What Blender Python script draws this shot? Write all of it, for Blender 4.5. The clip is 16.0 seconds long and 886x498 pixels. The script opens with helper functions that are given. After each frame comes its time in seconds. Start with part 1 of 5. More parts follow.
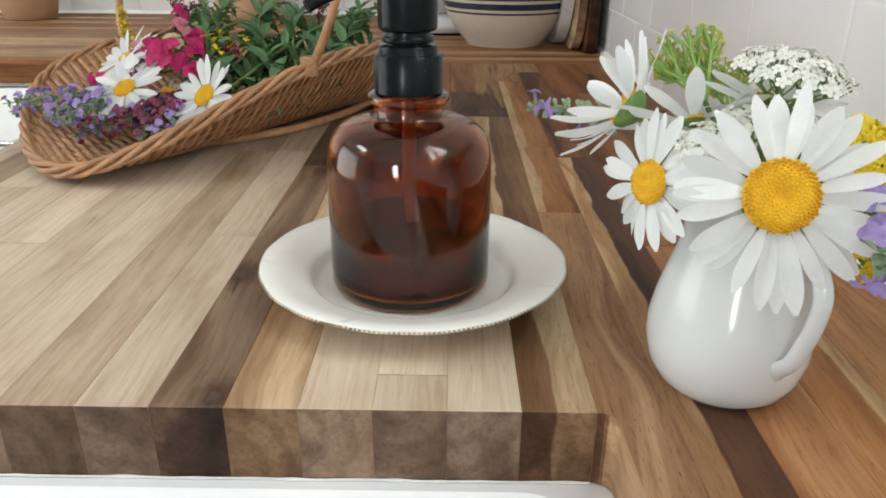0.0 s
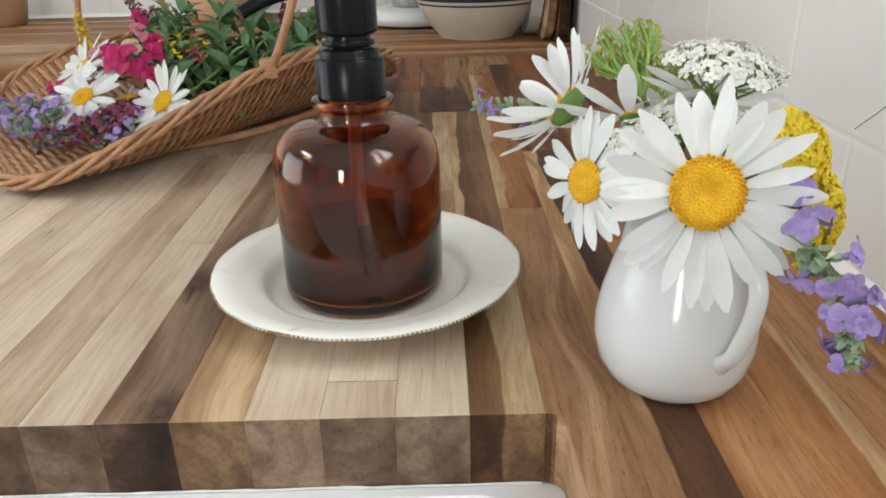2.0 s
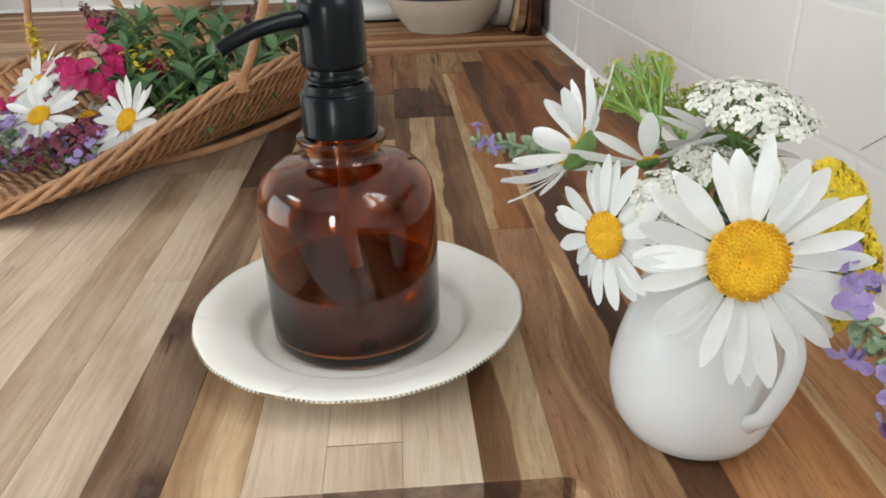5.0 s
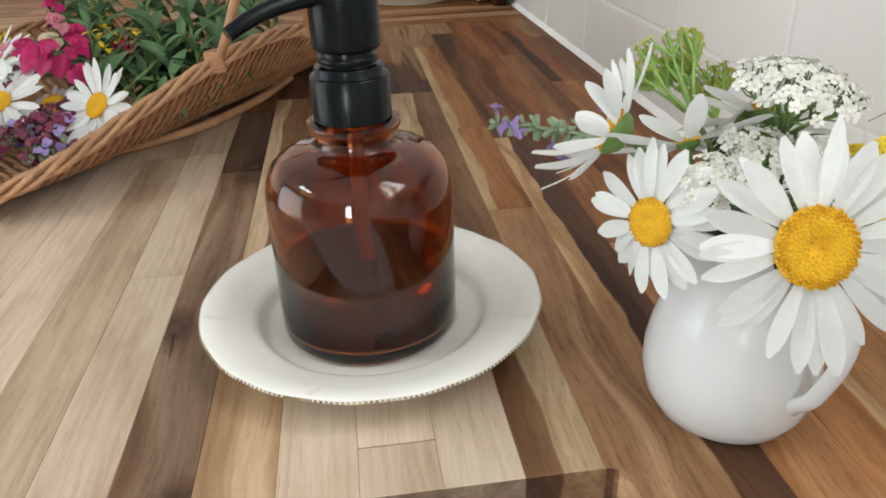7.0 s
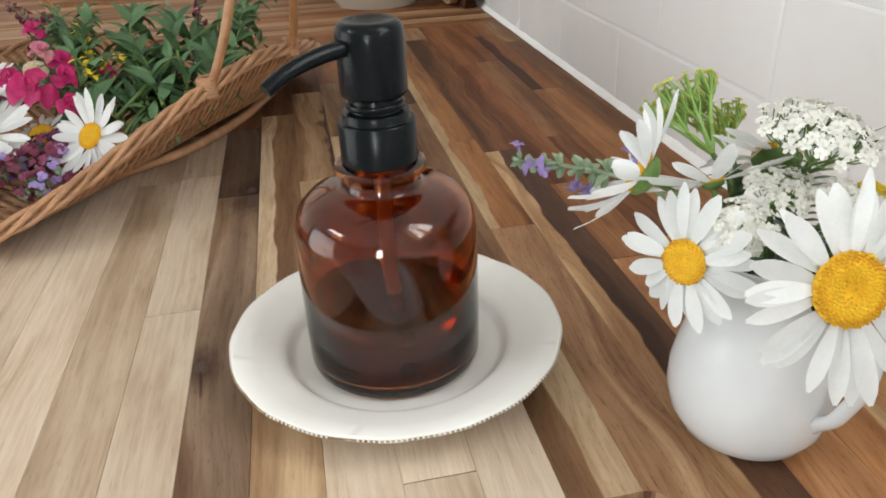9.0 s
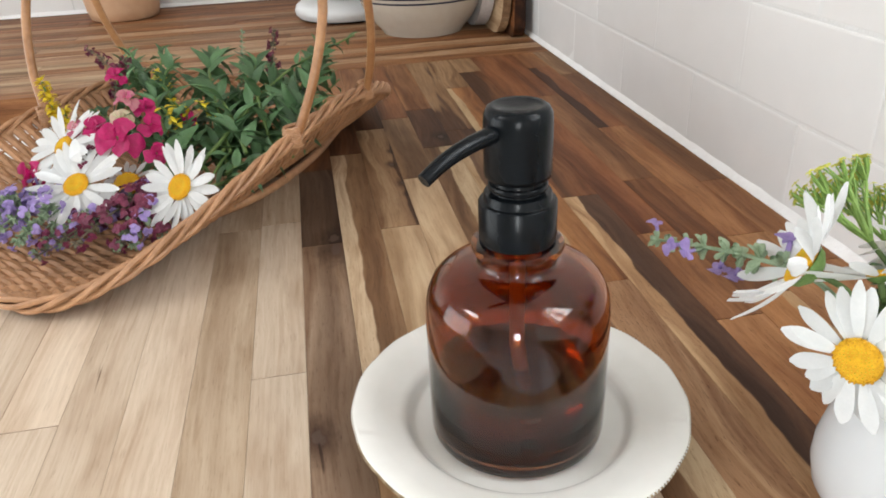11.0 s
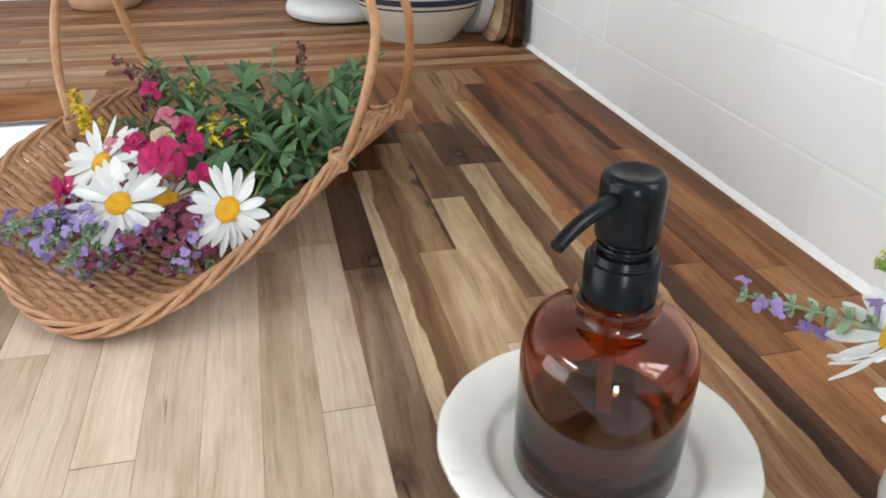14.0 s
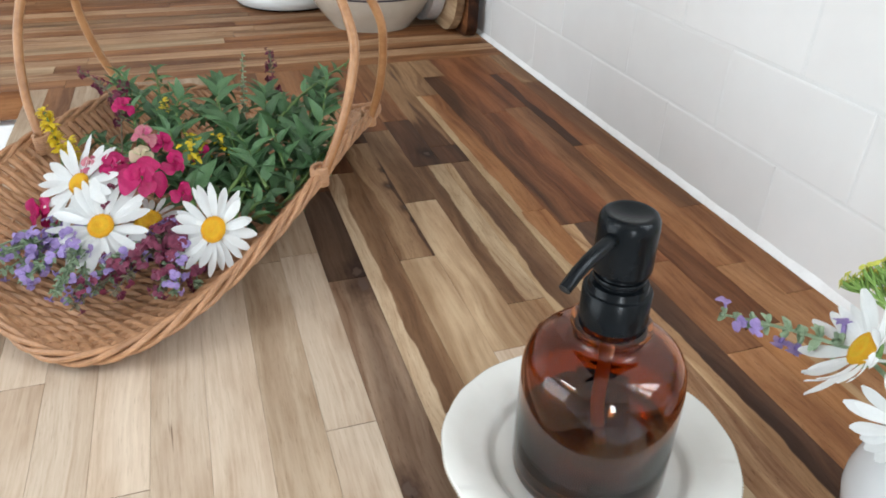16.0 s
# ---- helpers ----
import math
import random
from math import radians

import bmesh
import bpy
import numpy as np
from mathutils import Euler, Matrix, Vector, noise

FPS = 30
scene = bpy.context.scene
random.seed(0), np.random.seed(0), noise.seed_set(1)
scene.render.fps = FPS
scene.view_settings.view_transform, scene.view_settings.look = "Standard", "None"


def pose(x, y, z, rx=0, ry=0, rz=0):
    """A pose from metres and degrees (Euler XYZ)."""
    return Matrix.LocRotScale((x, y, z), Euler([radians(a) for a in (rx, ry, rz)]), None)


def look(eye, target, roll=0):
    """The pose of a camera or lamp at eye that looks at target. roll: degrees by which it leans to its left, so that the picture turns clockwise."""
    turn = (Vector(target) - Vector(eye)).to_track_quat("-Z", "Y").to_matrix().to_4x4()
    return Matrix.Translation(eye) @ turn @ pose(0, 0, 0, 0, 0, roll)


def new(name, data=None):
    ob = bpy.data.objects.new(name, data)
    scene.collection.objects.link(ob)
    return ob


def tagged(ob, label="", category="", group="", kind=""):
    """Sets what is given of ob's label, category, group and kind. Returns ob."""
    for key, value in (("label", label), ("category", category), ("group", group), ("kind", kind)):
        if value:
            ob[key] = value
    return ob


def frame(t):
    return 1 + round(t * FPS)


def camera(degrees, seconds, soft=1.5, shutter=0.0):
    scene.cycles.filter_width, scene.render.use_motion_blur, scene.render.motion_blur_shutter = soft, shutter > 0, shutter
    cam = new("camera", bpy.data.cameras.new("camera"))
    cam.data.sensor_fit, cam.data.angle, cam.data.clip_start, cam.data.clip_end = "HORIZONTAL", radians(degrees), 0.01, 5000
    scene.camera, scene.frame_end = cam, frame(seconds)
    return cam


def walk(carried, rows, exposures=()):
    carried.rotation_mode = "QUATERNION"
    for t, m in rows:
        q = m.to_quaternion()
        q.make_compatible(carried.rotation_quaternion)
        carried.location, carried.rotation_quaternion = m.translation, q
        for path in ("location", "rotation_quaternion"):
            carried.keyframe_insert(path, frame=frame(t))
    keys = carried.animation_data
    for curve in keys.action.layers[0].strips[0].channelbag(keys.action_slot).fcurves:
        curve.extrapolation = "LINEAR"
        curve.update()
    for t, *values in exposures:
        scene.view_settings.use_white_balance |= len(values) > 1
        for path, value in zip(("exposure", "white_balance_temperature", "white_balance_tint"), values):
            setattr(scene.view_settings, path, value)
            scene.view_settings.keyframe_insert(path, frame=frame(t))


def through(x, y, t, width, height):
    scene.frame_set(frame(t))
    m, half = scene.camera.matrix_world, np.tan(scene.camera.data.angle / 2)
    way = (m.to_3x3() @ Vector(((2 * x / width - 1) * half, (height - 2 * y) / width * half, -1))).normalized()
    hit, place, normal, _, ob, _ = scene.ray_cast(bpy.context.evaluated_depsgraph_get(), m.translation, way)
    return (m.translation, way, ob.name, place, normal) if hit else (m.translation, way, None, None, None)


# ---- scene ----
cam = camera(62.4, 16.0, 1.8)
PATH = [
    (0, (0.048, 0.067, 0.184), (0.029, 1.902, -0.612), 0.4),
    (0.5, (0.051, 0.068, 0.184), (0.038, 1.896, -0.627), -0.1),
    (1, (0.057, 0.069, 0.186), (0.049, 1.893, -0.632), -0.5),
    (1.5, (0.063, 0.07, 0.188), (0.061, 1.895, -0.632), -0.9),
    (2, (0.069, 0.071, 0.188), (0.072, 1.896, -0.629), -1.4),
    (2.5, (0.069, 0.077, 0.19), (0.077, 1.899, -0.635), -1.8),
    (3, (0.07, 0.084, 0.19), (0.08, 1.9, -0.647), -2.0),
    (3.5, (0.07, 0.089, 0.195), (0.095, 1.902, -0.649), -2.1),
    (4, (0.067, 0.093, 0.198), (0.114, 1.906, -0.646), -2.2),
    (4.2, (0.065, 0.095, 0.2), (0.124, 1.907, -0.646), -2.1),
    (6.5, (0.032, 0.119, 0.208), (0.197, 1.887, -0.711), -1.9),
    (7, (0.026, 0.122, 0.208), (0.239, 1.876, -0.73), -2.0),
    (7.5, (0.018, 0.125, 0.216), (0.29, 1.863, -0.736), -1.9),
    (8, (0.008, 0.125, 0.222), (0.312, 1.851, -0.742), -1.9),
    (8.2, (0.007, 0.124, 0.223), (0.319, 1.845, -0.746), -2.0),
    (10.3, (-0.036, 0.145, 0.252), (0.272, 1.876, -0.7), -3.2),
    (10.5, (-0.041, 0.148, 0.254), (0.262, 1.882, -0.696), -3.1),
    (11, (-0.053, 0.157, 0.26), (0.235, 1.897, -0.684), -2.8),
    (11.5, (-0.068, 0.163, 0.269), (0.192, 1.916, -0.659), -3.0),
    (12, (-0.079, 0.168, 0.272), (0.177, 1.927, -0.645), -2.9),
    (12.5, (-0.091, 0.171, 0.273), (0.177, 1.932, -0.637), -2.5),
    (13, (-0.101, 0.173, 0.278), (0.205, 1.926, -0.636), -2.0),
    (13.5, (-0.114, 0.174, 0.285), (0.251, 1.903, -0.65), -0.7),
    (14, (-0.121, 0.176, 0.292), (0.299, 1.871, -0.682), 0.7),
    (14.5, (-0.131, 0.179, 0.302), (0.316, 1.852, -0.699), 0.9),
    (15, (-0.142, 0.179, 0.315), (0.327, 1.833, -0.706), 1.1),
    (15.5, (-0.147, 0.18, 0.324), (0.364, 1.815, -0.71), 1.6),
    (16, (-0.151, 0.184, 0.329), (0.409, 1.794, -0.717), 1.6),
]
walk(cam, [(t, look(eye, target, roll)) for t, eye, target, roll in PATH],
     [(0, 0.02, 6400, 5), (8, 0.05, 6450, 6), (11, 0.29, 6420, 8.5), (13, 0.29, 6250, 7), (16, 0.31, 6000, 5.5)])

# ---- world and light ----
world = bpy.data.worlds.new("world")
scene.world = world
world.use_nodes = True
wn = world.node_tree.nodes
sky = wn.new("ShaderNodeTexSky")
sky.sky_type = 'NISHITA'
sky.sun_disc = False
sky.sun_elevation = radians(50)
sky.sun_rotation = radians(120)
world.node_tree.links.new(sky.outputs[0], wn["Background"].inputs[0])
wn["Background"].inputs[1].default_value = 0.12


def window_lamp(name, place, target, width, height, watts, colour):
    lamp = bpy.data.lights.new(name, 'AREA')
    lamp.shape, lamp.size, lamp.size_y, lamp.energy, lamp.color = 'RECTANGLE', width, height, watts, colour
    ob = new(name, lamp)
    ob.matrix_world = look(place, target)
    return ob


LEFT, BACK, FAR, RIGHT = -3.0, -2.4, 1.885, 0.299
FLOOR, CEIL = -0.9, 1.5
window_lamp("window_light", (LEFT + 0.04, 0.55, 0.22), (LEFT + 1, 0.55, 0.22), 2.0, 2.0, 41, (0.97, 0.99, 1.0))
window_lamp("window_light", (-0.75, BACK + 0.02, 0.5), (-0.75, BACK + 1, 0.5), 0.34, 0.95, 26, (0.97, 0.99, 1.0))
window_lamp("window_light", (RIGHT + 0.1, 0.12, 0.70), (RIGHT - 1, 0.12, 0.70), 0.40, 0.80, 8.0, (0.95, 0.98, 1.0))
window_lamp("skylight", (-1.85, 0.2, CEIL + 0.06), (-1.85, 0.2, 0.0), 0.42, 0.85, 19, (0.98, 0.99, 1.0))

# ---- materials ----


def mat(name, colour, rough=0.5, metal=0.0, **more):
    m = bpy.data.materials.new(name)
    m.use_nodes = True
    b = m.node_tree.nodes["Principled BSDF"]
    b.inputs["Base Color"].default_value = (*colour, 1)
    b.inputs["Roughness"].default_value = rough
    b.inputs["Metallic"].default_value = metal
    for key, value in more.items():
        b.inputs[key.replace("_", " ")].default_value = value
    return m


class Nodes:
    """A few short words for node trees."""

    def __init__(self, m):
        self.t = m.node_tree
        self.b = self.t.nodes["Principled BSDF"]

    def n(self, kind, **ins):
        node = self.t.nodes.new("ShaderNode" + kind)
        for key, v in ins.items():
            self.put(node.inputs[key.replace("_", " ")], v)
        return node

    def put(self, socket, v):
        if isinstance(v, bpy.types.NodeSocket):
            self.t.links.new(v, socket)
        else:
            socket.default_value = v

    def math(self, op, a, b=0.0, c=0.0, clamp=False):
        node = self.t.nodes.new("ShaderNodeMath")
        node.operation, node.use_clamp = op, clamp
        for s, v in zip(node.inputs, (a, b, c)):
            self.put(s, v)
        return node.outputs[0]

    def vec(self, op, a, b):
        node = self.t.nodes.new("ShaderNodeVectorMath")
        node.operation = op
        self.put(node.inputs[0], a)
        self.put(node.inputs[1], b)
        return node.outputs[0]

    def mix(self, f, a, b, kind='MIX'):
        node = self.t.nodes.new("ShaderNodeMix")
        node.data_type, node.blend_type = 'RGBA', kind
        self.put(node.inputs[0], f)
        for s, v in ((node.inputs[6], a), (node.inputs[7], b)):
            self.put(s, (*v, 1) if isinstance(v, tuple) and len(v) == 3 else v)
        return node.outputs[2]

    def ramp(self, f, lo, hi):
        node = self.t.nodes.new("ShaderNodeMapRange")
        node.interpolation_type = 'SMOOTHSTEP'
        for s, v in zip(node.inputs, (f, lo, hi, 0.0, 1.0)):
            self.put(s, v)
        return node.outputs[0]

    def noise(self, vec, scale, detail=3.0, rough=0.55, distort=0.0):
        return self.n("TexNoise", Vector=vec, Scale=scale, Detail=detail, Roughness=rough, Distortion=distort).outputs[0]

    def bump(self, height, strength, dist):
        return self.n("Bump", Height=height, Strength=strength, Distance=dist).outputs[0]


def varied(name, colour, other, scale, rough=0.5, bump=0.2, dist=0.001, fine=8.0, spread=0.12, metal=0.0, **more):
    """Colour that wanders between two tones at two scales, with fine relief and a tone of its own for each piece."""
    m = mat(name, colour, rough, metal, **more)
    k = Nodes(m)
    co = k.n("TexCoord").outputs["Object"]
    rnd = k.n("ObjectInfo").outputs["Random"]
    co = k.vec('ADD', co, k.n("CombineXYZ", X=k.math('MULTIPLY', rnd, 7.0), Y=k.math('MULTIPLY', rnd, 3.0), Z=rnd).outputs[0])
    a, b = k.noise(co, scale), k.noise(co, scale * fine, 4.0)
    f = k.ramp(k.math('ADD', k.math('MULTIPLY', a, 0.7), k.math('MULTIPLY', b, 0.3)), 0.32, 0.68)
    c = k.mix(f, colour, other)
    v = k.math('ADD', 1 - spread, k.math('MULTIPLY', rnd, 2 * spread))
    k.put(k.b.inputs["Base Color"], k.mix(1.0, c, k.n("CombineColor", Red=v, Green=v, Blue=v).outputs[0], 'MULTIPLY'))
    k.put(k.b.inputs["Roughness"], k.math('ADD', rough - 0.06, k.math('MULTIPLY', b, 0.12)))
    k.put(k.b.inputs["Normal"], k.bump(b, bump, dist))
    return m


def acacia(name, light, dark, lo, hi, rough=0.42, knots=(), sap=None, streak=0.68, pore=0.7, fleck=120.0, bend_by=0.034):
    """Oiled acacia: sapwood and heartwood in long streaks along y, fibres, pores, and rings on the sawn ends."""
    m = mat(name, light, rough, Specular_IOR_Level=0.2)
    k = Nodes(m)
    tc = k.n("TexCoord")
    rnd = k.n("ObjectInfo").outputs["Random"]
    co = k.vec('ADD', tc.outputs["Object"], k.n("CombineXYZ", X=k.math('MULTIPLY', rnd, 17.0), Y=k.math('MULTIPLY', rnd, 41.0), Z=k.math('MULTIPLY', rnd, 5.0)).outputs[0])
    warp = k.noise(k.vec('MULTIPLY', co, (6.0, 5.0, 6.0)), 1.0, 2.0)
    shift = k.n("CombineXYZ", X=k.math('MULTIPLY', warp, bend_by), Y=0.0, Z=0.0).outputs[0]
    cw = k.vec('ADD', co, shift)
    heart = k.noise(k.vec('MULTIPLY', cw, (46.0, 2.4, 46.0)), 1.0, 3.0, 0.5)
    fibre = k.noise(k.vec('MULTIPLY', cw, (420.0, 14.0, 420.0)), 1.0, 4.0, 0.6)
    vein = k.noise(k.vec('MULTIPLY', cw, (170.0, 4.0, 170.0)), 1.0, 2.0)
    pores = k.noise(k.vec('MULTIPLY', co, (1450.0, fleck, 1450.0)), 1.0, 3.0, 0.65)
    f = k.ramp(heart, lo, hi)
    c = k.mix(f, light, dark)
    if sap:
        bend = k.noise(k.vec('MULTIPLY', co, (9.0, 11.0, 9.0)), 1.0, 3.0)
        side = k.n("SeparateXYZ", Vector=tc.outputs["Object"]).outputs[0]
        over = k.math('MULTIPLY', k.math('ADD', k.math('SUBTRACT', side, sap[0]), k.math('MULTIPLY', k.math('SUBTRACT', bend, 0.5), 0.016)), float(sap[1]))
        c = k.mix(k.ramp(over, -0.0006, 0.0010), c, sap[2])
    c = k.mix(k.ramp(vein, 0.52, 0.85), c, k.mix(1.0, c, (0.80, 0.73, 0.67), 'MULTIPLY'))
    c = k.mix(k.ramp(fibre, 0.3, 0.75), c, k.mix(1.0, c, (0.88, 0.85, 0.82), 'MULTIPLY'))
    c = k.mix(k.math('MULTIPLY', k.ramp(pores, 0.58, 0.72), pore), c, k.mix(1.0, c, (0.42, 0.34, 0.28), 'MULTIPLY'))
    mottle = k.noise(k.vec('MULTIPLY', cw, (330.0, 26.0, 330.0)), 1.0, 5.0, 0.7)
    c = k.mix(k.math('MULTIPLY', k.ramp(mottle, 0.45, 0.68), min(1.0, pore * 1.2)), c, k.mix(1.0, c, (0.74, 0.68, 0.62), 'MULTIPLY'))
    band = k.noise(k.vec('MULTIPLY', k.vec('ADD', cw, shift), (44.0, 1.5, 44.0)), 1.0, 4.0, 0.5)
    c = k.mix(k.math('MULTIPLY', k.ramp(band, 0.53, 0.62), streak), c, k.mix(1.0, c, (0.56, 0.44, 0.36), 'MULTIPLY'))
    split = k.noise(k.vec('MULTIPLY', cw, (95.0, 5.5, 95.0)), 1.0, 4.0, 0.6)
    c = k.mix(k.math('MULTIPLY', k.ramp(split, 0.715, 0.75), 0.8), c, k.mix(1.0, c, (0.22, 0.15, 0.11), 'MULTIPLY'))
    cloud = k.noise(k.vec('MULTIPLY', co, (26.0, 9.0, 26.0)), 1.0, 3.0)
    c = k.mix(k.math('MULTIPLY', k.ramp(cloud, 0.40, 0.68), 0.85), c, k.mix(1.0, c, (0.76, 0.70, 0.65), 'MULTIPLY'))
    for kx, ky, kr in knots:
        away = k.vec('MULTIPLY', k.vec('SUBTRACT', tc.outputs["Object"], (kx, ky, 0.0)), (1.0, 0.62, 0.0))
        dist = k.n("VectorMath", Vector=away)
        dist.operation = 'LENGTH'
        wob = k.math('ADD', dist.outputs["Value"], k.math('MULTIPLY', k.math('SUBTRACT', k.noise(k.vec('MULTIPLY', tc.outputs["Object"], (160.0, 90.0, 1.0)), 1.0, 3.0), 0.5), kr * 1.6))
        c = k.mix(k.ramp(wob, kr * 2.2, kr * 0.2), c, k.mix(1.0, c, (0.30, 0.24, 0.22), 'MULTIPLY'))
        c = k.mix(k.ramp(wob, kr * 0.55, kr * 0.25), c, (0.085, 0.055, 0.042))
    v = k.math('ADD', 0.89, k.math('MULTIPLY', rnd, 0.20))
    c = k.mix(1.0, c, k.n("CombineColor", Red=v, Green=v, Blue=v).outputs[0], 'MULTIPLY')
    # sawn ends: curved year rings, darker where the oil soaks in
    ring_at = k.vec('ADD', k.vec('MULTIPLY', tc.outputs["Object"], (1.0, 0.0, 1.0)), k.n("CombineXYZ", X=k.math('MULTIPLY', rnd, 0.05), Y=0.0, Z=k.math('SUBTRACT', k.math('MULTIPLY', rnd, 0.09), 0.03)).outputs[0])
    wave = k.n("TexWave", Vector=ring_at, Scale=24.0, Distortion=4.5, Detail=3.0, Detail_Scale=1.2)
    wave.wave_type, wave.rings_direction = 'RINGS', 'Y'
    blot = k.noise(k.vec('MULTIPLY', co, (34.0, 1.0, 34.0)), 1.0, 2.0)
    speck = k.noise(k.vec('MULTIPLY', co, (420.0, 1.0, 420.0)), 1.0, 4.0, 0.7)
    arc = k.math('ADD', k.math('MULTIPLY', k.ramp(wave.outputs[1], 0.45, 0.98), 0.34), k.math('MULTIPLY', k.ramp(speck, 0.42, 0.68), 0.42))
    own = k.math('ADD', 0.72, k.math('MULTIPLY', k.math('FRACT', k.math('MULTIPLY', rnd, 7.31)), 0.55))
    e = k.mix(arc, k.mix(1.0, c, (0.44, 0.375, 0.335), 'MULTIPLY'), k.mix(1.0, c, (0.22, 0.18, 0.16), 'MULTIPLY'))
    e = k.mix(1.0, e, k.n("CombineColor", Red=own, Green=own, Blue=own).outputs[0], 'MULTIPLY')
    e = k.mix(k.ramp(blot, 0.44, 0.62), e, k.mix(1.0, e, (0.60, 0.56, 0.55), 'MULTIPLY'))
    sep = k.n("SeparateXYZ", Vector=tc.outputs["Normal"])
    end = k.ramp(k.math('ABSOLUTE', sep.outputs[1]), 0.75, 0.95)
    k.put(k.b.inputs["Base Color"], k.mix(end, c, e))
    k.put(k.b.inputs["Roughness"], k.math('ADD', rough + 0.02, k.math('MULTIPLY', fibre, 0.2)))
    k.put(k.b.inputs["Normal"], k.bump(k.math('ADD', fibre, k.math('MULTIPLY', pores, -0.6)), 0.22, 0.0006))
    return m


def thin(name, colour, other, scale, through=0.35, rough=0.55, spread=0.12):
    """A petal or leaf: a skin that lets some light through."""
    m = varied(name, colour, other, scale, rough, 0.25, 0.0005, 8.0, spread)
    k = Nodes(m)
    out = m.node_tree.nodes["Material Output"]
    tr = k.n("BsdfTranslucent")
    src = k.b.inputs["Base Color"].links[0].from_socket
    k.put(tr.inputs[0], src)
    mixer = k.n("MixShader")
    mixer.inputs[0].default_value = through
    m.node_tree.links.new(k.b.outputs[0], mixer.inputs[1])
    m.node_tree.links.new(tr.outputs[0], mixer.inputs[2])
    m.node_tree.links.new(mixer.outputs[0], out.inputs[0])
    return m


PALE = (0.52, 0.37, 0.215)
WOOD = {
    "L": acacia("acacia_light", (0.655, 0.54, 0.42), (0.585, 0.465, 0.35), 0.35, 0.75, streak=0.10, pore=0.34, fleck=60.0, bend_by=0.012),
    "T": acacia("acacia_tan", (0.48, 0.375, 0.27), (0.36, 0.265, 0.18), 0.35, 0.7, streak=0.3, pore=0.5, fleck=70.0, bend_by=0.014),
    "B": acacia("acacia_brown", (0.32, 0.155, 0.07), (0.17, 0.075, 0.031), 0.35, 0.65),
    "D": acacia("acacia_dark", (0.23, 0.095, 0.038), (0.075, 0.031, 0.014), 0.36, 0.60),
    "R": acacia("acacia_red", (0.30, 0.118, 0.047), (0.14, 0.050, 0.020), 0.35, 0.65),
    "O": acacia("acacia_orange", (0.39, 0.185, 0.078), (0.225, 0.094, 0.037), 0.35, 0.65),
    "M": acacia("acacia_streaked", (0.33, 0.20, 0.105), (0.10, 0.046, 0.022), 0.50, 0.57),
    "S": acacia("acacia_honey", (0.55, 0.40, 0.25), (0.38, 0.25, 0.142), 0.46, 0.60, streak=0.4, pore=0.4),
    # honey acacia made darker, partly for the shade around the basket
    "H": acacia("acacia_dull", (0.33, 0.20, 0.105), (0.19, 0.105, 0.052), 0.44, 0.60),
    "K": acacia("acacia_knotty", (0.35, 0.25, 0.175), (0.205, 0.135, 0.09), 0.38, 0.62, 0.42, ((-0.012, -0.0435, 0.0075), (0.011, 0.163, 0.011), (0.010, -0.165, 0.006))),
    "N": acacia("acacia_dark_knot", (0.12, 0.054, 0.026), (0.045, 0.021, 0.012), 0.35, 0.65, 0.42, ((0.008, -0.035, 0.006),)),
    "E": acacia("acacia_flecked", (0.50, 0.32, 0.185), (0.36, 0.215, 0.12), 0.40, 0.62, pore=1.0),
    # C, Z and W: brown wood, darkened further to hold the basket's shadow
    "C": acacia("acacia_cracked", (0.36, 0.235, 0.135), (0.245, 0.148, 0.078), 0.44, 0.60, 0.42, ((0.0105, 0.0135, 0.0042), (0.0145, -0.034, 0.0045), (0.014, -0.060, 0.0022), (0.0135, 0.05, 0.003)), (0.0138, 1, (0.10, 0.052, 0.03))),
    "Z": acacia("acacia_dark_heart", (0.16, 0.10, 0.065), (0.07, 0.042, 0.028), 0.35, 0.65, 0.42, ((0.010, -0.070, 0.008),)),
    "P": acacia("acacia_warm_tan", (0.52, 0.275, 0.125), (0.38, 0.18, 0.075), 0.38, 0.64, pore=0.9),
    "A": acacia("acacia_dark_band", (0.36, 0.145, 0.052), (0.20, 0.075, 0.027), 0.35, 0.65, 0.42, (), (-0.003, -1, (0.07, 0.028, 0.014))),
    "W": acacia("acacia_brown_sap_left", (0.25, 0.147, 0.078), (0.15, 0.08, 0.04), 0.35, 0.65, 0.42, (), (-0.0030, -1, (0.56, 0.43, 0.29))),
    "V": acacia("acacia_brown_sap_right", (0.27, 0.155, 0.08), (0.165, 0.088, 0.042), 0.35, 0.65, 0.42, (), (-0.001, 1, (0.54, 0.40, 0.25))),
    "Q": acacia("acacia_brown_thin_sap", (0.24, 0.135, 0.07), (0.14, 0.072, 0.036), 0.35, 0.65, 0.42, (), (-0.0090, -1, PALE)),
    "U": acacia("acacia_orange_thin_sap", (0.40, 0.185, 0.07), (0.23, 0.094, 0.035), 0.35, 0.65, 0.42, (), (-0.0085, -1, PALE)),
    "X": acacia("acacia_dark_sap_left", (0.15, 0.074, 0.040), (0.075, 0.036, 0.02), 0.35, 0.65, 0.42, (), (-0.0045, -1, (0.58, 0.38, 0.21))),
    "Y": acacia("acacia_orange_sap_right", (0.48, 0.23, 0.09), (0.30, 0.125, 0.045), 0.35, 0.65, 0.42, (), (0.0065, 1, (0.56, 0.37, 0.20))),
}
GLUE = varied("glue_joint", (0.06, 0.035, 0.02), (0.09, 0.05, 0.03), 30, 0.8)
TILE = varied("white_glazed_tile", (0.745, 0.733, 0.718), (0.78, 0.77, 0.757), 9, 0.16, 0.10, 0.003, 3.0, 0.03)
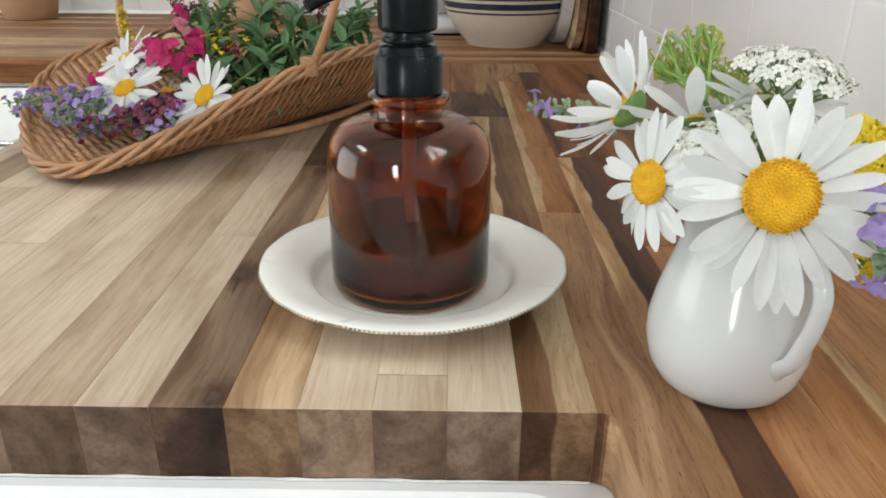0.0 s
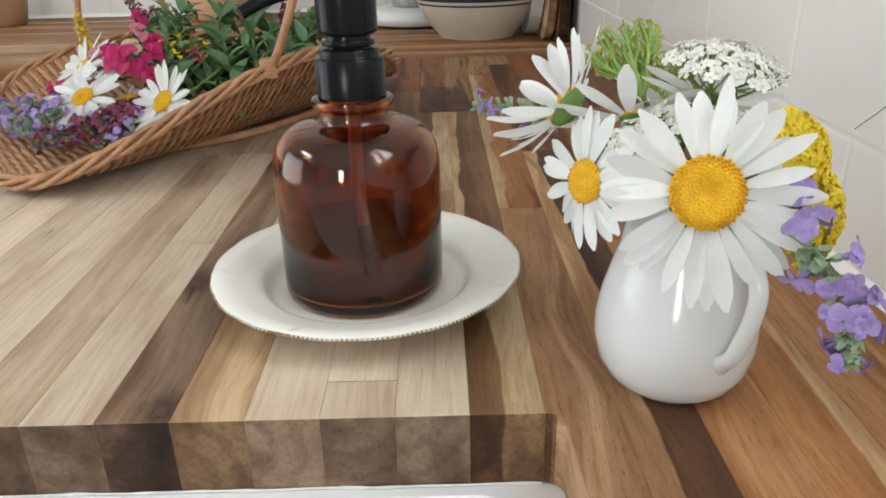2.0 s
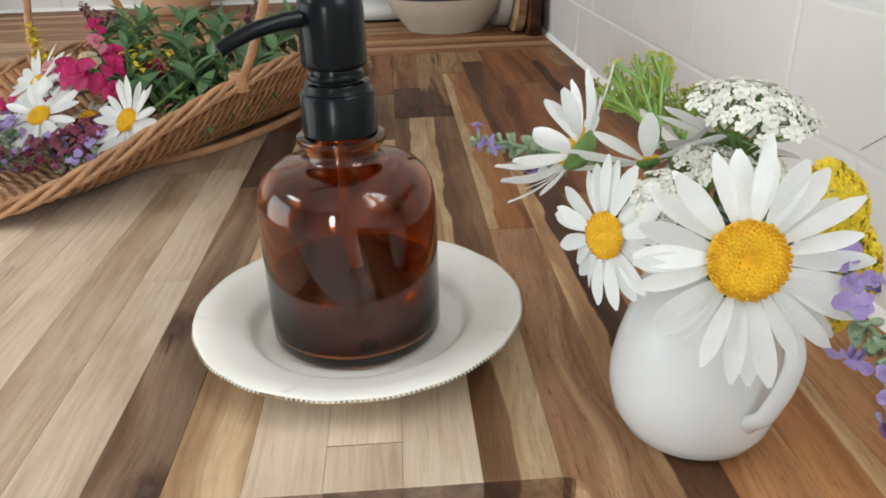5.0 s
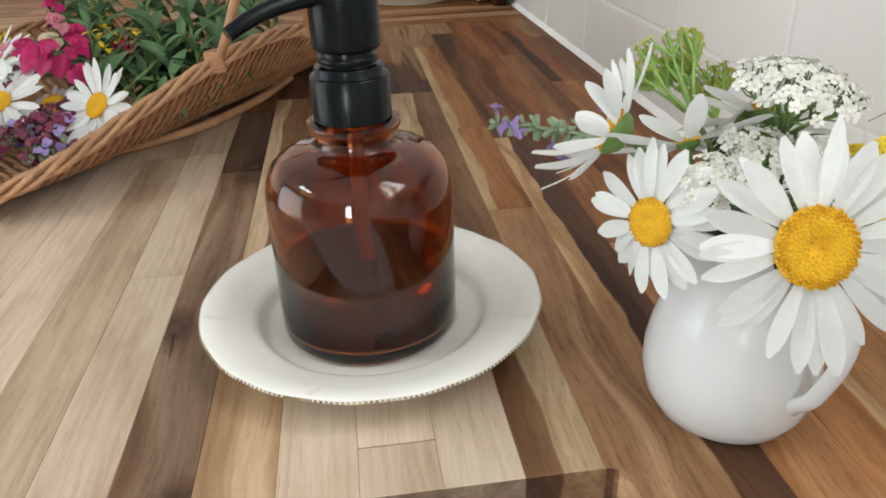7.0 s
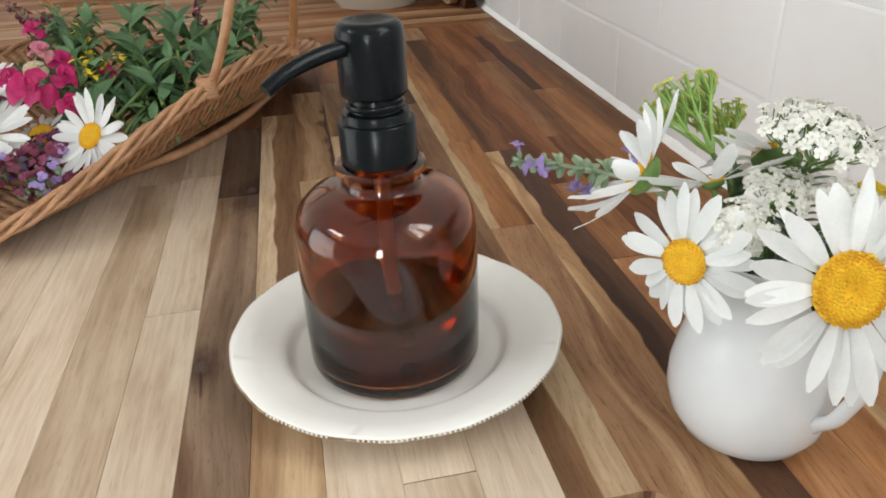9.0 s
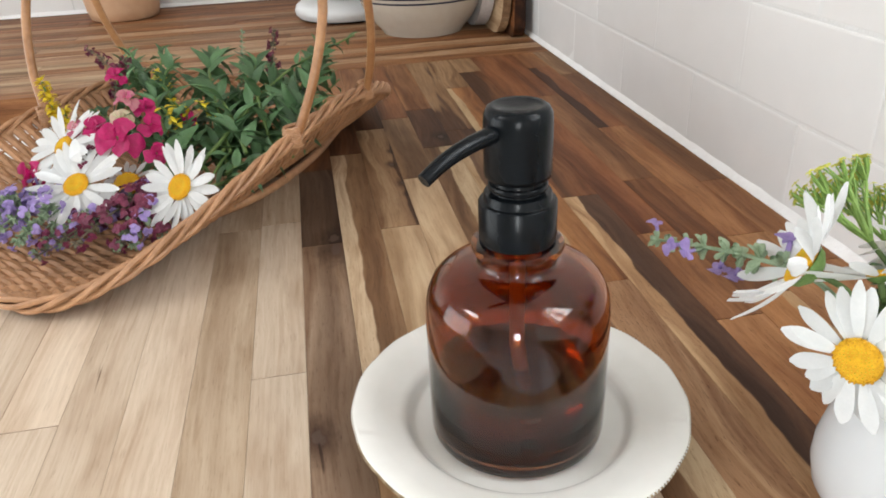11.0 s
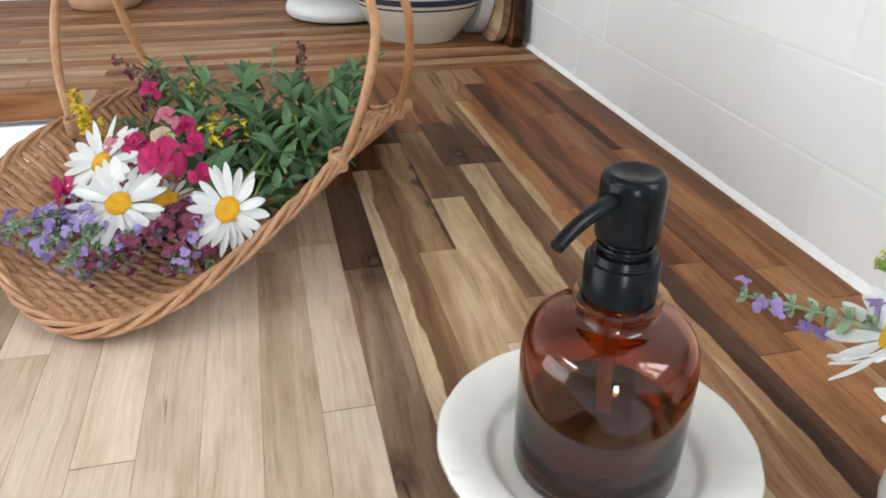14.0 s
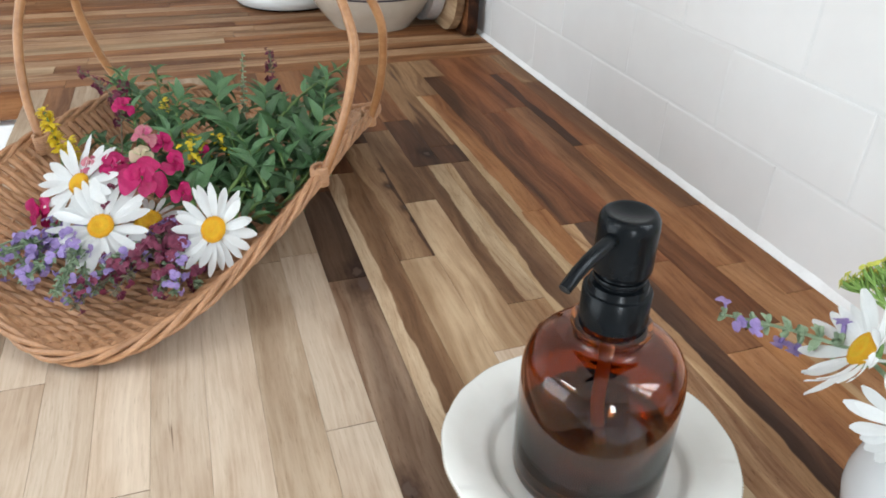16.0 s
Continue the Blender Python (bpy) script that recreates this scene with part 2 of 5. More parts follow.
GROUT = varied("pale_grout", (0.66, 0.655, 0.64), (0.70, 0.695, 0.685), 60, 0.85, 0.5, 0.001)
CAULK = varied("white_caulk", (0.84, 0.835, 0.83), (0.78, 0.765, 0.755), 40, 0.5, 0.4, 0.002)
PLASTER = varied("white_plaster", (0.78, 0.765, 0.74), (0.74, 0.72, 0.70), 4, 0.8, 0.2, 0.002)
PAINT = varied("white_cabinet_paint", (0.80, 0.81, 0.81), (0.77, 0.78, 0.78), 5, 0.35, 0.08, 0.001)
CLAY = varied("white_fireclay", (0.82, 0.82, 0.83), (0.78, 0.78, 0.80), 12, 0.12, 0.05, 0.001)
FLOORS = varied("floor_boards", (0.30, 0.20, 0.12), (0.22, 0.14, 0.08), 3, 0.5)
STEEL = varied("brushed_steel", (0.55, 0.54, 0.52), (0.45, 0.44, 0.43), 20, 0.28, 0.05, 0.0005, 8.0, 0.0, 1.0)
AMBER = mat("amber_glass", (0.45, 0.138, 0.028), 0.03, Transmission_Weight=1.0, IOR=1.5)
SOAP = mat("liquid_soap", (0.23, 0.12, 0.065), 0.03, Transmission_Weight=1.0, IOR=1.34)
TUBE = mat("clear_plastic_tube", (0.75, 0.6, 0.45), 0.35, Transmission_Weight=0.35)
BLACK = varied("matte_black_metal", (0.0035, 0.0048, 0.0060), (0.005, 0.0064, 0.0078), 60, 0.24, 0.02, 0.0001, 8.0, 0.0, Specular_IOR_Level=0.16)
DISH = varied("cream_stoneware", (0.735, 0.725, 0.68), (0.765, 0.755, 0.715), 18, 0.2, 0.05, 0.001)
GOLD = varied("worn_gilding", (0.16, 0.095, 0.035), (0.45, 0.36, 0.24), 160, 0.4, 0.3, 0.0005, 6.0, 0.15, 0.45)
CHINA = varied("white_porcelain", (0.60, 0.605, 0.605), (0.57, 0.575, 0.575), 10, 0.12, 0.03, 0.001)
PETAL = thin("white_petal", (0.88, 0.89, 0.885), (0.82, 0.835, 0.83), 120, 0.46)
DISC = varied("yellow_florets", (0.80, 0.47, 0.012), (0.68, 0.34, 0.008), 260, 0.7, 0.6, 0.001)
DISC_IN = varied("yellow_green_buds", (0.80, 0.55, 0.02), (0.66, 0.46, 0.02), 260, 0.7, 0.6, 0.001)
CALYX = thin("green_bracts", (0.20, 0.33, 0.09), (0.12, 0.21, 0.05), 150, 0.15)
STEM = varied("green_stem", (0.14, 0.22, 0.06), (0.09, 0.15, 0.04), 90, 0.55)
FRESH = thin("fresh_green", (0.33, 0.50, 0.13), (0.22, 0.37, 0.08), 160, 0.2)
LEAF = thin("mint_leaf", (0.125, 0.225, 0.10), (0.055, 0.125, 0.05), 70, 0.22, 0.45, 0.38)
SAGE = thin("grey_green_leaf", (0.33, 0.42, 0.28), (0.21, 0.29, 0.17), 140, 0.2)
DRY = thin("faded_brown_green", (0.17, 0.15, 0.09), (0.10, 0.075, 0.05), 200, 0.15)
MAUVE = thin("purple_petal", (0.40, 0.30, 0.60), (0.28, 0.20, 0.46), 220, 0.3)
WINE = thin("wine_red_petal", (0.20, 0.03, 0.07), (0.12, 0.015, 0.045), 220, 0.2)
PINK = thin("magenta_petal", (0.55, 0.011, 0.15), (0.38, 0.006, 0.09), 60, 0.3)
ROSE = thin("faded_pink_petal", (0.50, 0.08, 0.19), (0.56, 0.27, 0.27), 60, 0.3)
LIME = thin("yellow_green_floret", (0.74, 0.70, 0.13), (0.55, 0.58, 0.10), 200, 0.25)
GOLDEN = thin("yellow_petal", (0.86, 0.68, 0.03), (0.72, 0.52, 0.02), 200, 0.25)
BUD = thin("cream_green_bud", (0.62, 0.60, 0.36), (0.66, 0.48, 0.38), 90, 0.3)
CREAMY = thin("white_floret", (0.86, 0.85, 0.79), (0.76, 0.75, 0.68), 300, 0.25)
WICKER = varied("brown_wicker", (0.47, 0.25, 0.125), (0.29, 0.145, 0.068), 45, 0.5, 0.35, 0.0008, 6.0, 0.08)
CANE = varied("varnished_cane", (0.47, 0.24, 0.105), (0.31, 0.14, 0.055), 30, 0.33, 0.15, 0.0006)
BOWLW = varied("cream_glazed_stoneware", (0.52, 0.465, 0.38), (0.58, 0.53, 0.45), 9, 0.18, 0.06, 0.002)
NAVY = varied("navy_glaze", (0.02, 0.024, 0.05), (0.035, 0.04, 0.07), 40, 0.2)
CROCK = varied("tan_clay", (0.52, 0.33, 0.20), (0.45, 0.27, 0.16), 10, 0.55, 0.2, 0.002)
GLAZE = varied("pale_grey_glaze", (0.55, 0.49, 0.43), (0.62, 0.57, 0.50), 14, 0.2)
MARBLE = varied("grey_white_marble", (0.62, 0.61, 0.60), (0.42, 0.41, 0.41), 16, 0.25)

# ---- building words ----


def part(name, bm, material, parent=None, label="", smooth=False, place=None):
    me = bpy.data.meshes.new(name)
    bmesh.ops.recalc_face_normals(bm, faces=bm.faces)
    bm.to_mesh(me)
    bm.free()
    if smooth:
        me.polygons.foreach_set("use_smooth", [True] * len(me.polygons))
        me.set_sharp_from_angle(angle=radians(50))
    me.materials.append(material)
    ob = new(name, me)
    if parent:
        ob.parent = parent
    if place is not None:
        ob.matrix_basis = place
    if label:
        ob["label"] = label
    return ob


def thing(name, label, category, group="", kind="", place=None):
    ob = new(name)
    ob.empty_display_size = 0.02
    if place is not None:
        ob.matrix_basis = place
    return tagged(ob, label, category, group, kind)


def box(bm, x0, x1, y0, y1, z0, z1, bevel=0.0):
    r = bmesh.ops.create_cube(bm, size=1.0, matrix=Matrix.LocRotScale(((x0 + x1) / 2, (y0 + y1) / 2, (z0 + z1) / 2), None, (x1 - x0, y1 - y0, z1 - z0)))
    if bevel:
        edges = {e for v in r["verts"] for e in v.link_edges}
        bmesh.ops.bevel(bm, geom=list(edges), offset=bevel, segments=2, affect='EDGES', profile=0.6)
    return bm


def lathe(bm, profile, n=48, wobble=None):
    rings = []
    for r, z in profile:
        if r < 1e-6:
            rings.append([bm.verts.new((0, 0, z))])
        else:
            row = []
            for i in range(n):
                a = 2 * math.pi * i / n
                f = wobble(a, r) if wobble else 1.0
                row.append(bm.verts.new((r * f * math.cos(a), r * f * math.sin(a), z)))
            rings.append(row)
    for a, b in zip(rings, rings[1:]):
        for i in range(n):
            j = (i + 1) % n
            if len(a) == 1 and len(b) == 1:
                continue
            if len(a) == 1:
                bm.faces.new((a[0], b[i], b[j]))
            elif len(b) == 1:
                bm.faces.new((a[i], a[j], b[0]))
            else:
                bm.faces.new((a[i], a[j], b[j], b[i]))
    return bm


def spline(points, n=8):
    """Points on a smooth curve through the given ones."""
    p = [Vector(q) for q in points]
    if len(p) < 3:
        return [p[0].lerp(p[-1], i / n) for i in range(n + 1)]
    p = [2 * p[0] - p[1]] + p + [2 * p[-1] - p[-2]]
    out = []
    for a, b, c, d in zip(p, p[1:], p[2:], p[3:]):
        for i in range(n):
            t = i / n
            out.append(0.5 * (2 * b + (c - a) * t + (2 * a - 5 * b + 4 * c - d) * t * t + (3 * b - a - 3 * c + d) * t ** 3))
    out.append(p[-2])
    return out


def tube(bm, pts, radius, n=8, caps=True, flat=1.0):
    """A tube along pts; radius: a number or a function of the way along, 0 to 1."""
    pts = [Vector(q) for q in pts]
    last, rows = None, []
    for i, q in enumerate(pts):
        d = (pts[min(i + 1, len(pts) - 1)] - pts[max(i - 1, 0)])
        d = d.normalized() if d.length > 1e-9 else Vector((0, 0, 1))
        if last is None:
            u = d.orthogonal().normalized()
        else:
            u = (last - d * last.dot(d))
            u = u.normalized() if u.length > 1e-9 else d.orthogonal().normalized()
        last = u
        w = d.cross(u)
        r = radius(i / (len(pts) - 1)) if callable(radius) else radius
        rows.append([bm.verts.new(q + r * (math.cos(2 * math.pi * k / n) * u + flat * math.sin(2 * math.pi * k / n) * w)) for k in range(n)])
    for a, b in zip(rows, rows[1:]):
        for k in range(n):
            bm.faces.new((a[k], a[(k + 1) % n], b[(k + 1) % n], b[k]))
    if caps:
        bm.faces.new(rows[0][::-1])
        bm.faces.new(rows[-1])
    return bm


def facing(place, normal, turn=0.0):
    """A pose whose z points along normal."""
    q = Vector(normal).to_track_quat("Z", "Y").to_matrix().to_4x4()
    return Matrix.Translation(place) @ q @ pose(0, 0, 0, 0, 0, turn)


def ball(bm, place, r, sub=1, stretch=(1, 1, 1), turn=None):
    m = Matrix.Translation(place) @ (turn if turn is not None else Matrix.Identity(4)) @ Matrix.Diagonal((r * stretch[0], r * stretch[1], r * stretch[2], 1))
    bmesh.ops.create_icosphere(bm, subdivisions=sub, radius=1.0, matrix=m)


def blade(bm, m, length, width, curl=0.0, fold=0.0, tip=0.5, rows=5, twist=0.0, notch=0.0, widest=0.55, wave=0.0, groove=0.0):
    """A petal or leaf along local x, bent down by curl (radians over its length), folded along its middle."""
    verts = []
    for i in range(rows + 1):
        s = i / rows
        if s < widest:
            w = 0.28 + 0.72 * math.sin(0.5 * math.pi * s / widest)
        else:
            w = max(0.0, 1 - ((s - widest) / (1 - widest)) ** (2.6 if tip > 0.3 else 1.5) * (1 - tip))
        a = curl * s
        x = length * (math.sin(a) / curl if abs(curl) > 1e-4 else s)
        z = -length * ((1 - math.cos(a)) / curl if abs(curl) > 1e-4 else 0)
        row = []
        for j in (-1.0, -0.5, 0.0, 0.5, 1.0):
            y = j * width * 0.5 * w
            dz = fold * abs(j) * width * w + wave * math.sin(9 * s + 3 * j) * width + (groove * width * w if abs(j) == 0.5 else 0.0)
            dx = -notch * length * (abs(j) ** 2) * (s ** 4) - (0.02 * length if abs(j) == 0.5 and s == 1 and notch else 0) * -1
            c, sn = math.cos(twist * s), math.sin(twist * s)
            row.append(bm.verts.new(m @ Vector((x + dx, y * c - dz * sn, z + y * sn + dz * c))))
        verts.append(row)
    for a, b in zip(verts, verts[1:]):
        for j in range(4):
            bm.faces.new((a[j], a[j + 1], b[j + 1], b[j]))


# ---- worktops ----
STAVE, THICK = 0.0315, 0.037
FRONT, CUT, EDGE, SEAM = 0.321, 0.1105, -0.362, 1.206
COLUMN = -0.3935
ROUND = 0.0085


def stave_mesh(width, length, thick, chamfer=0.00022):
    bm = bmesh.new()
    w, l, c = width / 2 - 0.00005, length / 2 - 0.00022, chamfer
    rows = []
    for dw, z in ((0, -thick), (0, -c), (c, 0)):
        rows.append([bm.verts.new((sx * (w - dw), sy * (l - dw), z)) for sx, sy in ((-1, -1), (1, -1), (1, 1), (-1, 1))])
    for a, b in zip(rows, rows[1:]):
        for i in range(4):
            bm.faces.new((a[i], a[(i + 1) % 4], b[(i + 1) % 4], b[i]))
    bm.faces.new(rows[2])
    bm.faces.new(rows[0][::-1])
    return bm


def lay_stave(parent, x0, x1, y0, y1, tone, along_x=False):
    level = random.uniform(-0.00015, 0.0)
    if along_x:
        m = pose((x0 + x1) / 2, (y0 + y1) / 2, level, 0, 0, 90)
        bm = stave_mesh(y1 - y0, x1 - x0, THICK)
    else:
        m = pose((x0 + x1) / 2, (y0 + y1) / 2, level)
        bm = stave_mesh(x1 - x0, y1 - y0, THICK)
    return part("stave", bm, WOOD[tone], parent, place=m)


def corner_stave(parent, x0, x1, y0, y1, tone):
    """The stave beside the sink, with the rounded inner corner of the cut-out."""
    cx, cy = (x0 + x1) / 2, (y0 + y1) / 2
    line = [(x0, y1), (x0, FRONT)]
    line += [(x0 + ROUND * math.sin(a), FRONT - ROUND + ROUND * math.cos(a)) for a in [math.pi * n / 16 for n in range(1, 9)]]
    line += [(x0 + ROUND, y0), (x1 - 0.00005, y0), (x1 - 0.00005, y1)]
    bm = bmesh.new()
    rows = [[bm.verts.new((x - cx, y - cy, z)) for x, y in line] for z in (-THICK, -0.0002)]
    for n in range(len(line)):
        m = (n + 1) % len(line)
        bm.faces.new((rows[0][n], rows[0][m], rows[1][m], rows[1][n]))
    bm.faces.new(rows[1])
    bm.faces.new(rows[0][::-1])
    return part("stave", bm, WOOD[tone], parent, place=pose(cx, cy, 0))


# each column of the sink worktop, from the front: a tone, then where it ends, then the next tone
COLUMNS = {
    1: "L 0.62 L 1.0 T", 2: "L 0.50 T 0.9 B", 3: "L 0.604 L 0.93 T", 4: "L 0.70 L 0.97 B",
    5: "L 0.494 L 0.86 T", 6: "L 0.78 L 1.04 T", 7: "L 0.83 L 1.0 T", 8: "T 0.71 T 1.02 B",
    # 9 to 13: dark tones near the basket also stand in for its shadow
    9: "L 0.509 L 0.715 T 0.82 B", 10: "K 0.668 Z 0.825 D 0.97 B", 11: "S 0.46 W 0.86 D 1.0 B", 12: "L 0.40 S 0.683 C 0.93 D 1.05 B",
    13: "L 0.348 L 0.55 S 0.78 H 0.96 D", 14: "L 0.46 H 0.60 V 0.855 N 0.985 B", 15: "V 0.50 Q 0.855 N 0.90 M", 16: "E 0.56 U 0.733 U 1.06 H",
    17: "X 0.70 D 1.13 H", 18: "P 0.50 O 0.62 R 0.98 R", 19: "Y 0.52 O 0.72 B 0.99 R", 20: "P 0.60 O 0.86 A 1.12 O", 21: "P 0.55 O 0.7 B 1.075 H",
}
# the columns at the open end are a little wider
WIDER = {1: -0.3700, 2: -0.3395, 3: -0.3075, 4: -0.2760, 5: -0.2440, 6: -0.2110, 7: -0.1775, 8: -0.1440}
worktop = thing("worktop", "oiled acacia butcher-block worktop of glued staves", "worktop", kind="structure")
bm = box(bmesh.new(), EDGE + 0.002, RIGHT - 0.002, FRONT + 0.003, SEAM - 0.002, -THICK + 0.002, -0.0018)
box(bm, CUT + ROUND + 0.002, RIGHT - 0.002, -0.998, FRONT + 0.004, -THICK + 0.002, -0.0018)
part("core", bm, GLUE, worktop)
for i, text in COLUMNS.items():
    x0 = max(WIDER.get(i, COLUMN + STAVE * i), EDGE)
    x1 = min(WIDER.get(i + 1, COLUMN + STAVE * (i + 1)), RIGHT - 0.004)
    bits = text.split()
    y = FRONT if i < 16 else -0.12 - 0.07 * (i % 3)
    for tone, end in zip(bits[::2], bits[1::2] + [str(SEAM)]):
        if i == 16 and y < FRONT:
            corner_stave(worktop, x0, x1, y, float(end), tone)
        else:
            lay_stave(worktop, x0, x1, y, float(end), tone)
        y = float(end)
# the strip behind the sink
for i, tones in ((16, "BOB"), (17, "MDT"), (18, "OOB"), (19, "MBO"), (20, "BOD"), (21, "RBR")):
    x0 = COLUMN + STAVE * i + (ROUND if i == 16 else 0.0)
    x1 = min(COLUMN + STAVE * (i + 1), RIGHT - 0.004)
    y = -0.12 - 0.07 * (i % 3)
    for n, tone in enumerate(tones[1:]):
        lower = y - 0.32 if n < 1 else -1.0
        lay_stave(worktop, x0, x1, lower, y, tone)
        y = lower

far_worktop = thing("far_worktop", "oiled acacia worktop along the tiled back wall", "worktop", kind="structure")
part("core", box(bmesh.new(), -2.2, RIGHT - 0.002, SEAM + 0.003, FAR - 0.002, -THICK + 0.002, -0.0018), GLUE, far_worktop)
ROWS = ["O", "E", "S", "E", "H", "S", "E", "E", "O", "E", "H", "O", "E", "O", "B", "E", "O", "B", "R", "O", "B", "D"]
for n, tone in enumerate(ROWS):
    y0 = SEAM + STAVE * n
    y1 = min(y0 + STAVE, FAR - 0.003)
    if y1 - y0 < 0.004:
        break
    x = RIGHT - 0.004
    while x > -2.15:
        x0 = max(x - random.uniform(0.35, 0.8), -2.2)
        t = tone if x > -0.6 or random.random() < 0.5 else random.choice("HSEO")
        lay_stave(far_worktop, x0, x, y0, y1, random.choice("ROB") if x > 0.12 and t in "LTSH" else t, True)
        x = x0

# ---- room ----


def slab(name, x0, x1, y0, y1, z0, z1, material, kind="structure", label="", category="wall"):
    ob = part(name, box(bmesh.new(), x0, x1, y0, y1, z0, z1), material)
    return tagged(ob, label, category, "", kind)


W = 0.14
slab("floor", LEFT - W, RIGHT + W, BACK - W, FAR + W, FLOOR - 0.1, FLOOR, FLOORS, label="brown wooden kitchen floor", category="floor")
bm = bmesh.new()
box(bm, LEFT - W, -2.08, BACK - W, FAR + W, CEIL, CEIL + 0.1)
box(bm, -1.62, RIGHT + W, BACK - W, FAR + W, CEIL, CEIL + 0.1)
box(bm, -2.08, -1.62, BACK - W, -0.25, CEIL, CEIL + 0.1)
box(bm, -2.08, -1.62, 0.65, FAR + W, CEIL, CEIL + 0.1)
tagged(part("ceiling", bm, PLASTER), "white plastered ceiling with a skylight", "ceiling", "", "structure")


def wall_x(name, x0, x1, y0, y1, hole, label):
    """A wall along y with one opening: y from, y to, z from, z to."""
    bm = bmesh.new()
    a, b, c, d = hole
    box(bm, x0, x1, y0, a, FLOOR, CEIL)
    box(bm, x0, x1, b, y1, FLOOR, CEIL)
    box(bm, x0, x1, a, b, FLOOR, c)
    box(bm, x0, x1, a, b, d, CEIL)
    return tagged(part(name, bm, PLASTER), label, "wall", "", "structure")


wall_right = wall_x("wall_right", RIGHT + 0.004, RIGHT + W, BACK - W, FAR + W, (-0.10, 0.34, 0.28, 1.12), "white wall with glazed tiles above the worktop")
wall_x("wall_left", LEFT - W, LEFT, BACK - W, FAR + W, (-0.5, 1.6, -0.85, 1.3), "white plastered wall with a wide window")
wall_far = slab("wall_far", LEFT, RIGHT + 0.004, FAR + 0.004, FAR + W, FLOOR, CEIL, PLASTER, label="white wall with glazed tiles above the far worktop")
bm = bmesh.new()
box(bm, LEFT, -1.0, BACK - W, BACK, FLOOR, CEIL)
box(bm, -0.5, RIGHT + 0.004, BACK - W, BACK, FLOOR, CEIL)
box(bm, -1.0, -0.5, BACK - W, BACK, FLOOR, -0.05)
box(bm, -1.0, -0.5, BACK - W, BACK, 1.05, CEIL)
tagged(part("wall_back", bm, PLASTER), "white plastered wall with a window", "wall", "", "structure")


def window_x(name, x, y0, y1, z0, z1):
    """A white casement window in a wall along y."""
    win = thing(name, "white painted casement window with glazing bars", "window", kind="structure")
    bm = bmesh.new()
    for a, b, c, d in ((y0, y0 + 0.05, z0, z1), (y1 - 0.05, y1, z0, z1), (y0 + 0.05, y1 - 0.05, z0, z0 + 0.05), (y0 + 0.05, y1 - 0.05, z1 - 0.05, z1)):
        box(bm, x, x + 0.05, a, b, c, d)
    part("window_frame", bm, PAINT, win)
    bm = bmesh.new()
    ym, zm = (y0 + y1) / 2, z0 + 0.62 * (z1 - z0)
    box(bm, x + 0.01, x + 0.04, ym - 0.02, ym + 0.02, z0 + 0.05, z1 - 0.05)
    part("glazing_bar", bm, PAINT, win)
    bm = bmesh.new()
    box(bm, x + 0.012, x + 0.038, y0 + 0.05, ym - 0.02, zm - 0.012, zm + 0.012)
    box(bm, x + 0.012, x + 0.038, ym + 0.02, y1 - 0.05, zm - 0.012, zm + 0.012)
    part("glazing_bar", bm, PAINT, win)
    return win


window_x("window_1", RIGHT + 0.03, -0.10, 0.34, 0.28, 1.12)
window_x("window_2", LEFT - 0.02, -0.5, 1.6, -0.85, 1.3)

# glazed tiles, uneven by hand
TW, TH, GAP = 0.162, 0.0755, 0.0014


def tile_mesh(w, h, seed):
    rng = random.Random(seed)
    bm = bmesh.new()
    rows = []
    for inset, z in ((0.0, -0.006), (0.0, -0.0011), (0.0005, -0.0003), (0.0022, 0.0)):
        rows.append([bm.verts.new((sx * (w / 2 - inset) * rng.uniform(0.998, 1.0), sy * (h / 2 - inset) * rng.uniform(0.997, 1.0), z)) for sx, sy in ((-1, -1), (1, -1), (1, 1), (-1, 1))])
    for a, b in zip(rows, rows[1:]):
        for i in range(4):
            bm.faces.new((a[i], a[(i + 1) % 4], b[(i + 1) % 4], b[i]))
    bm.faces.new(rows[3])
    me = bpy.data.meshes.new("tile")
    bmesh.ops.recalc_face_normals(bm, faces=bm.faces)
    bm.to_mesh(me)
    bm.free()
    me.materials.append(TILE)
    return me


TILES = [tile_mesh(TW - GAP, TH - GAP, n) for n in range(6)]


def lay_tile(parent, m):
    ob = new("tile", random.choice(TILES))
    ob.parent = parent
    ob.matrix_basis = m @ pose(0, 0, random.uniform(-0.0004, 0.0), random.uniform(-0.25, 0.25), random.uniform(-0.15, 0.15), 0)


for r in range(10):
    off = 0.628 if r % 2 == 0 else 0.713
    for c in range(-4, 9):
        y = off + TW * (c + 0.5)
        if 0.02 < y < FAR - 0.06 and (r < 3 or y > 0.36 + TW / 2):
            lay_tile(wall_right, pose(RIGHT, y, -0.003 + TH * (r + 0.5), 90, 0, -90))
    for c in range(-11, 4):
        x = -0.21 + TW * (c + 0.5) + (TW / 2 if r % 2 else 0)
        if x + TW / 2 < RIGHT - 0.003 and r < 7:
            lay_tile(wall_far, pose(x, FAR, -0.003 + TH * (r + 0.5), 90, 0, 0))
bm = box(bmesh.new(), RIGHT + 0.0006, RIGHT + 0.0039, 0.02, FAR, 0, TH * 3)
box(bm, RIGHT + 0.0006, RIGHT + 0.0039, 0.36, FAR, TH * 3, TH * 10)
part("grout", bm, GROUT, wall_right)
part("grout", box(bmesh.new(), -2.0, RIGHT + 0.0005, FAR + 0.0006, FAR + 0.0039, 0, TH * 7), GROUT, wall_far)


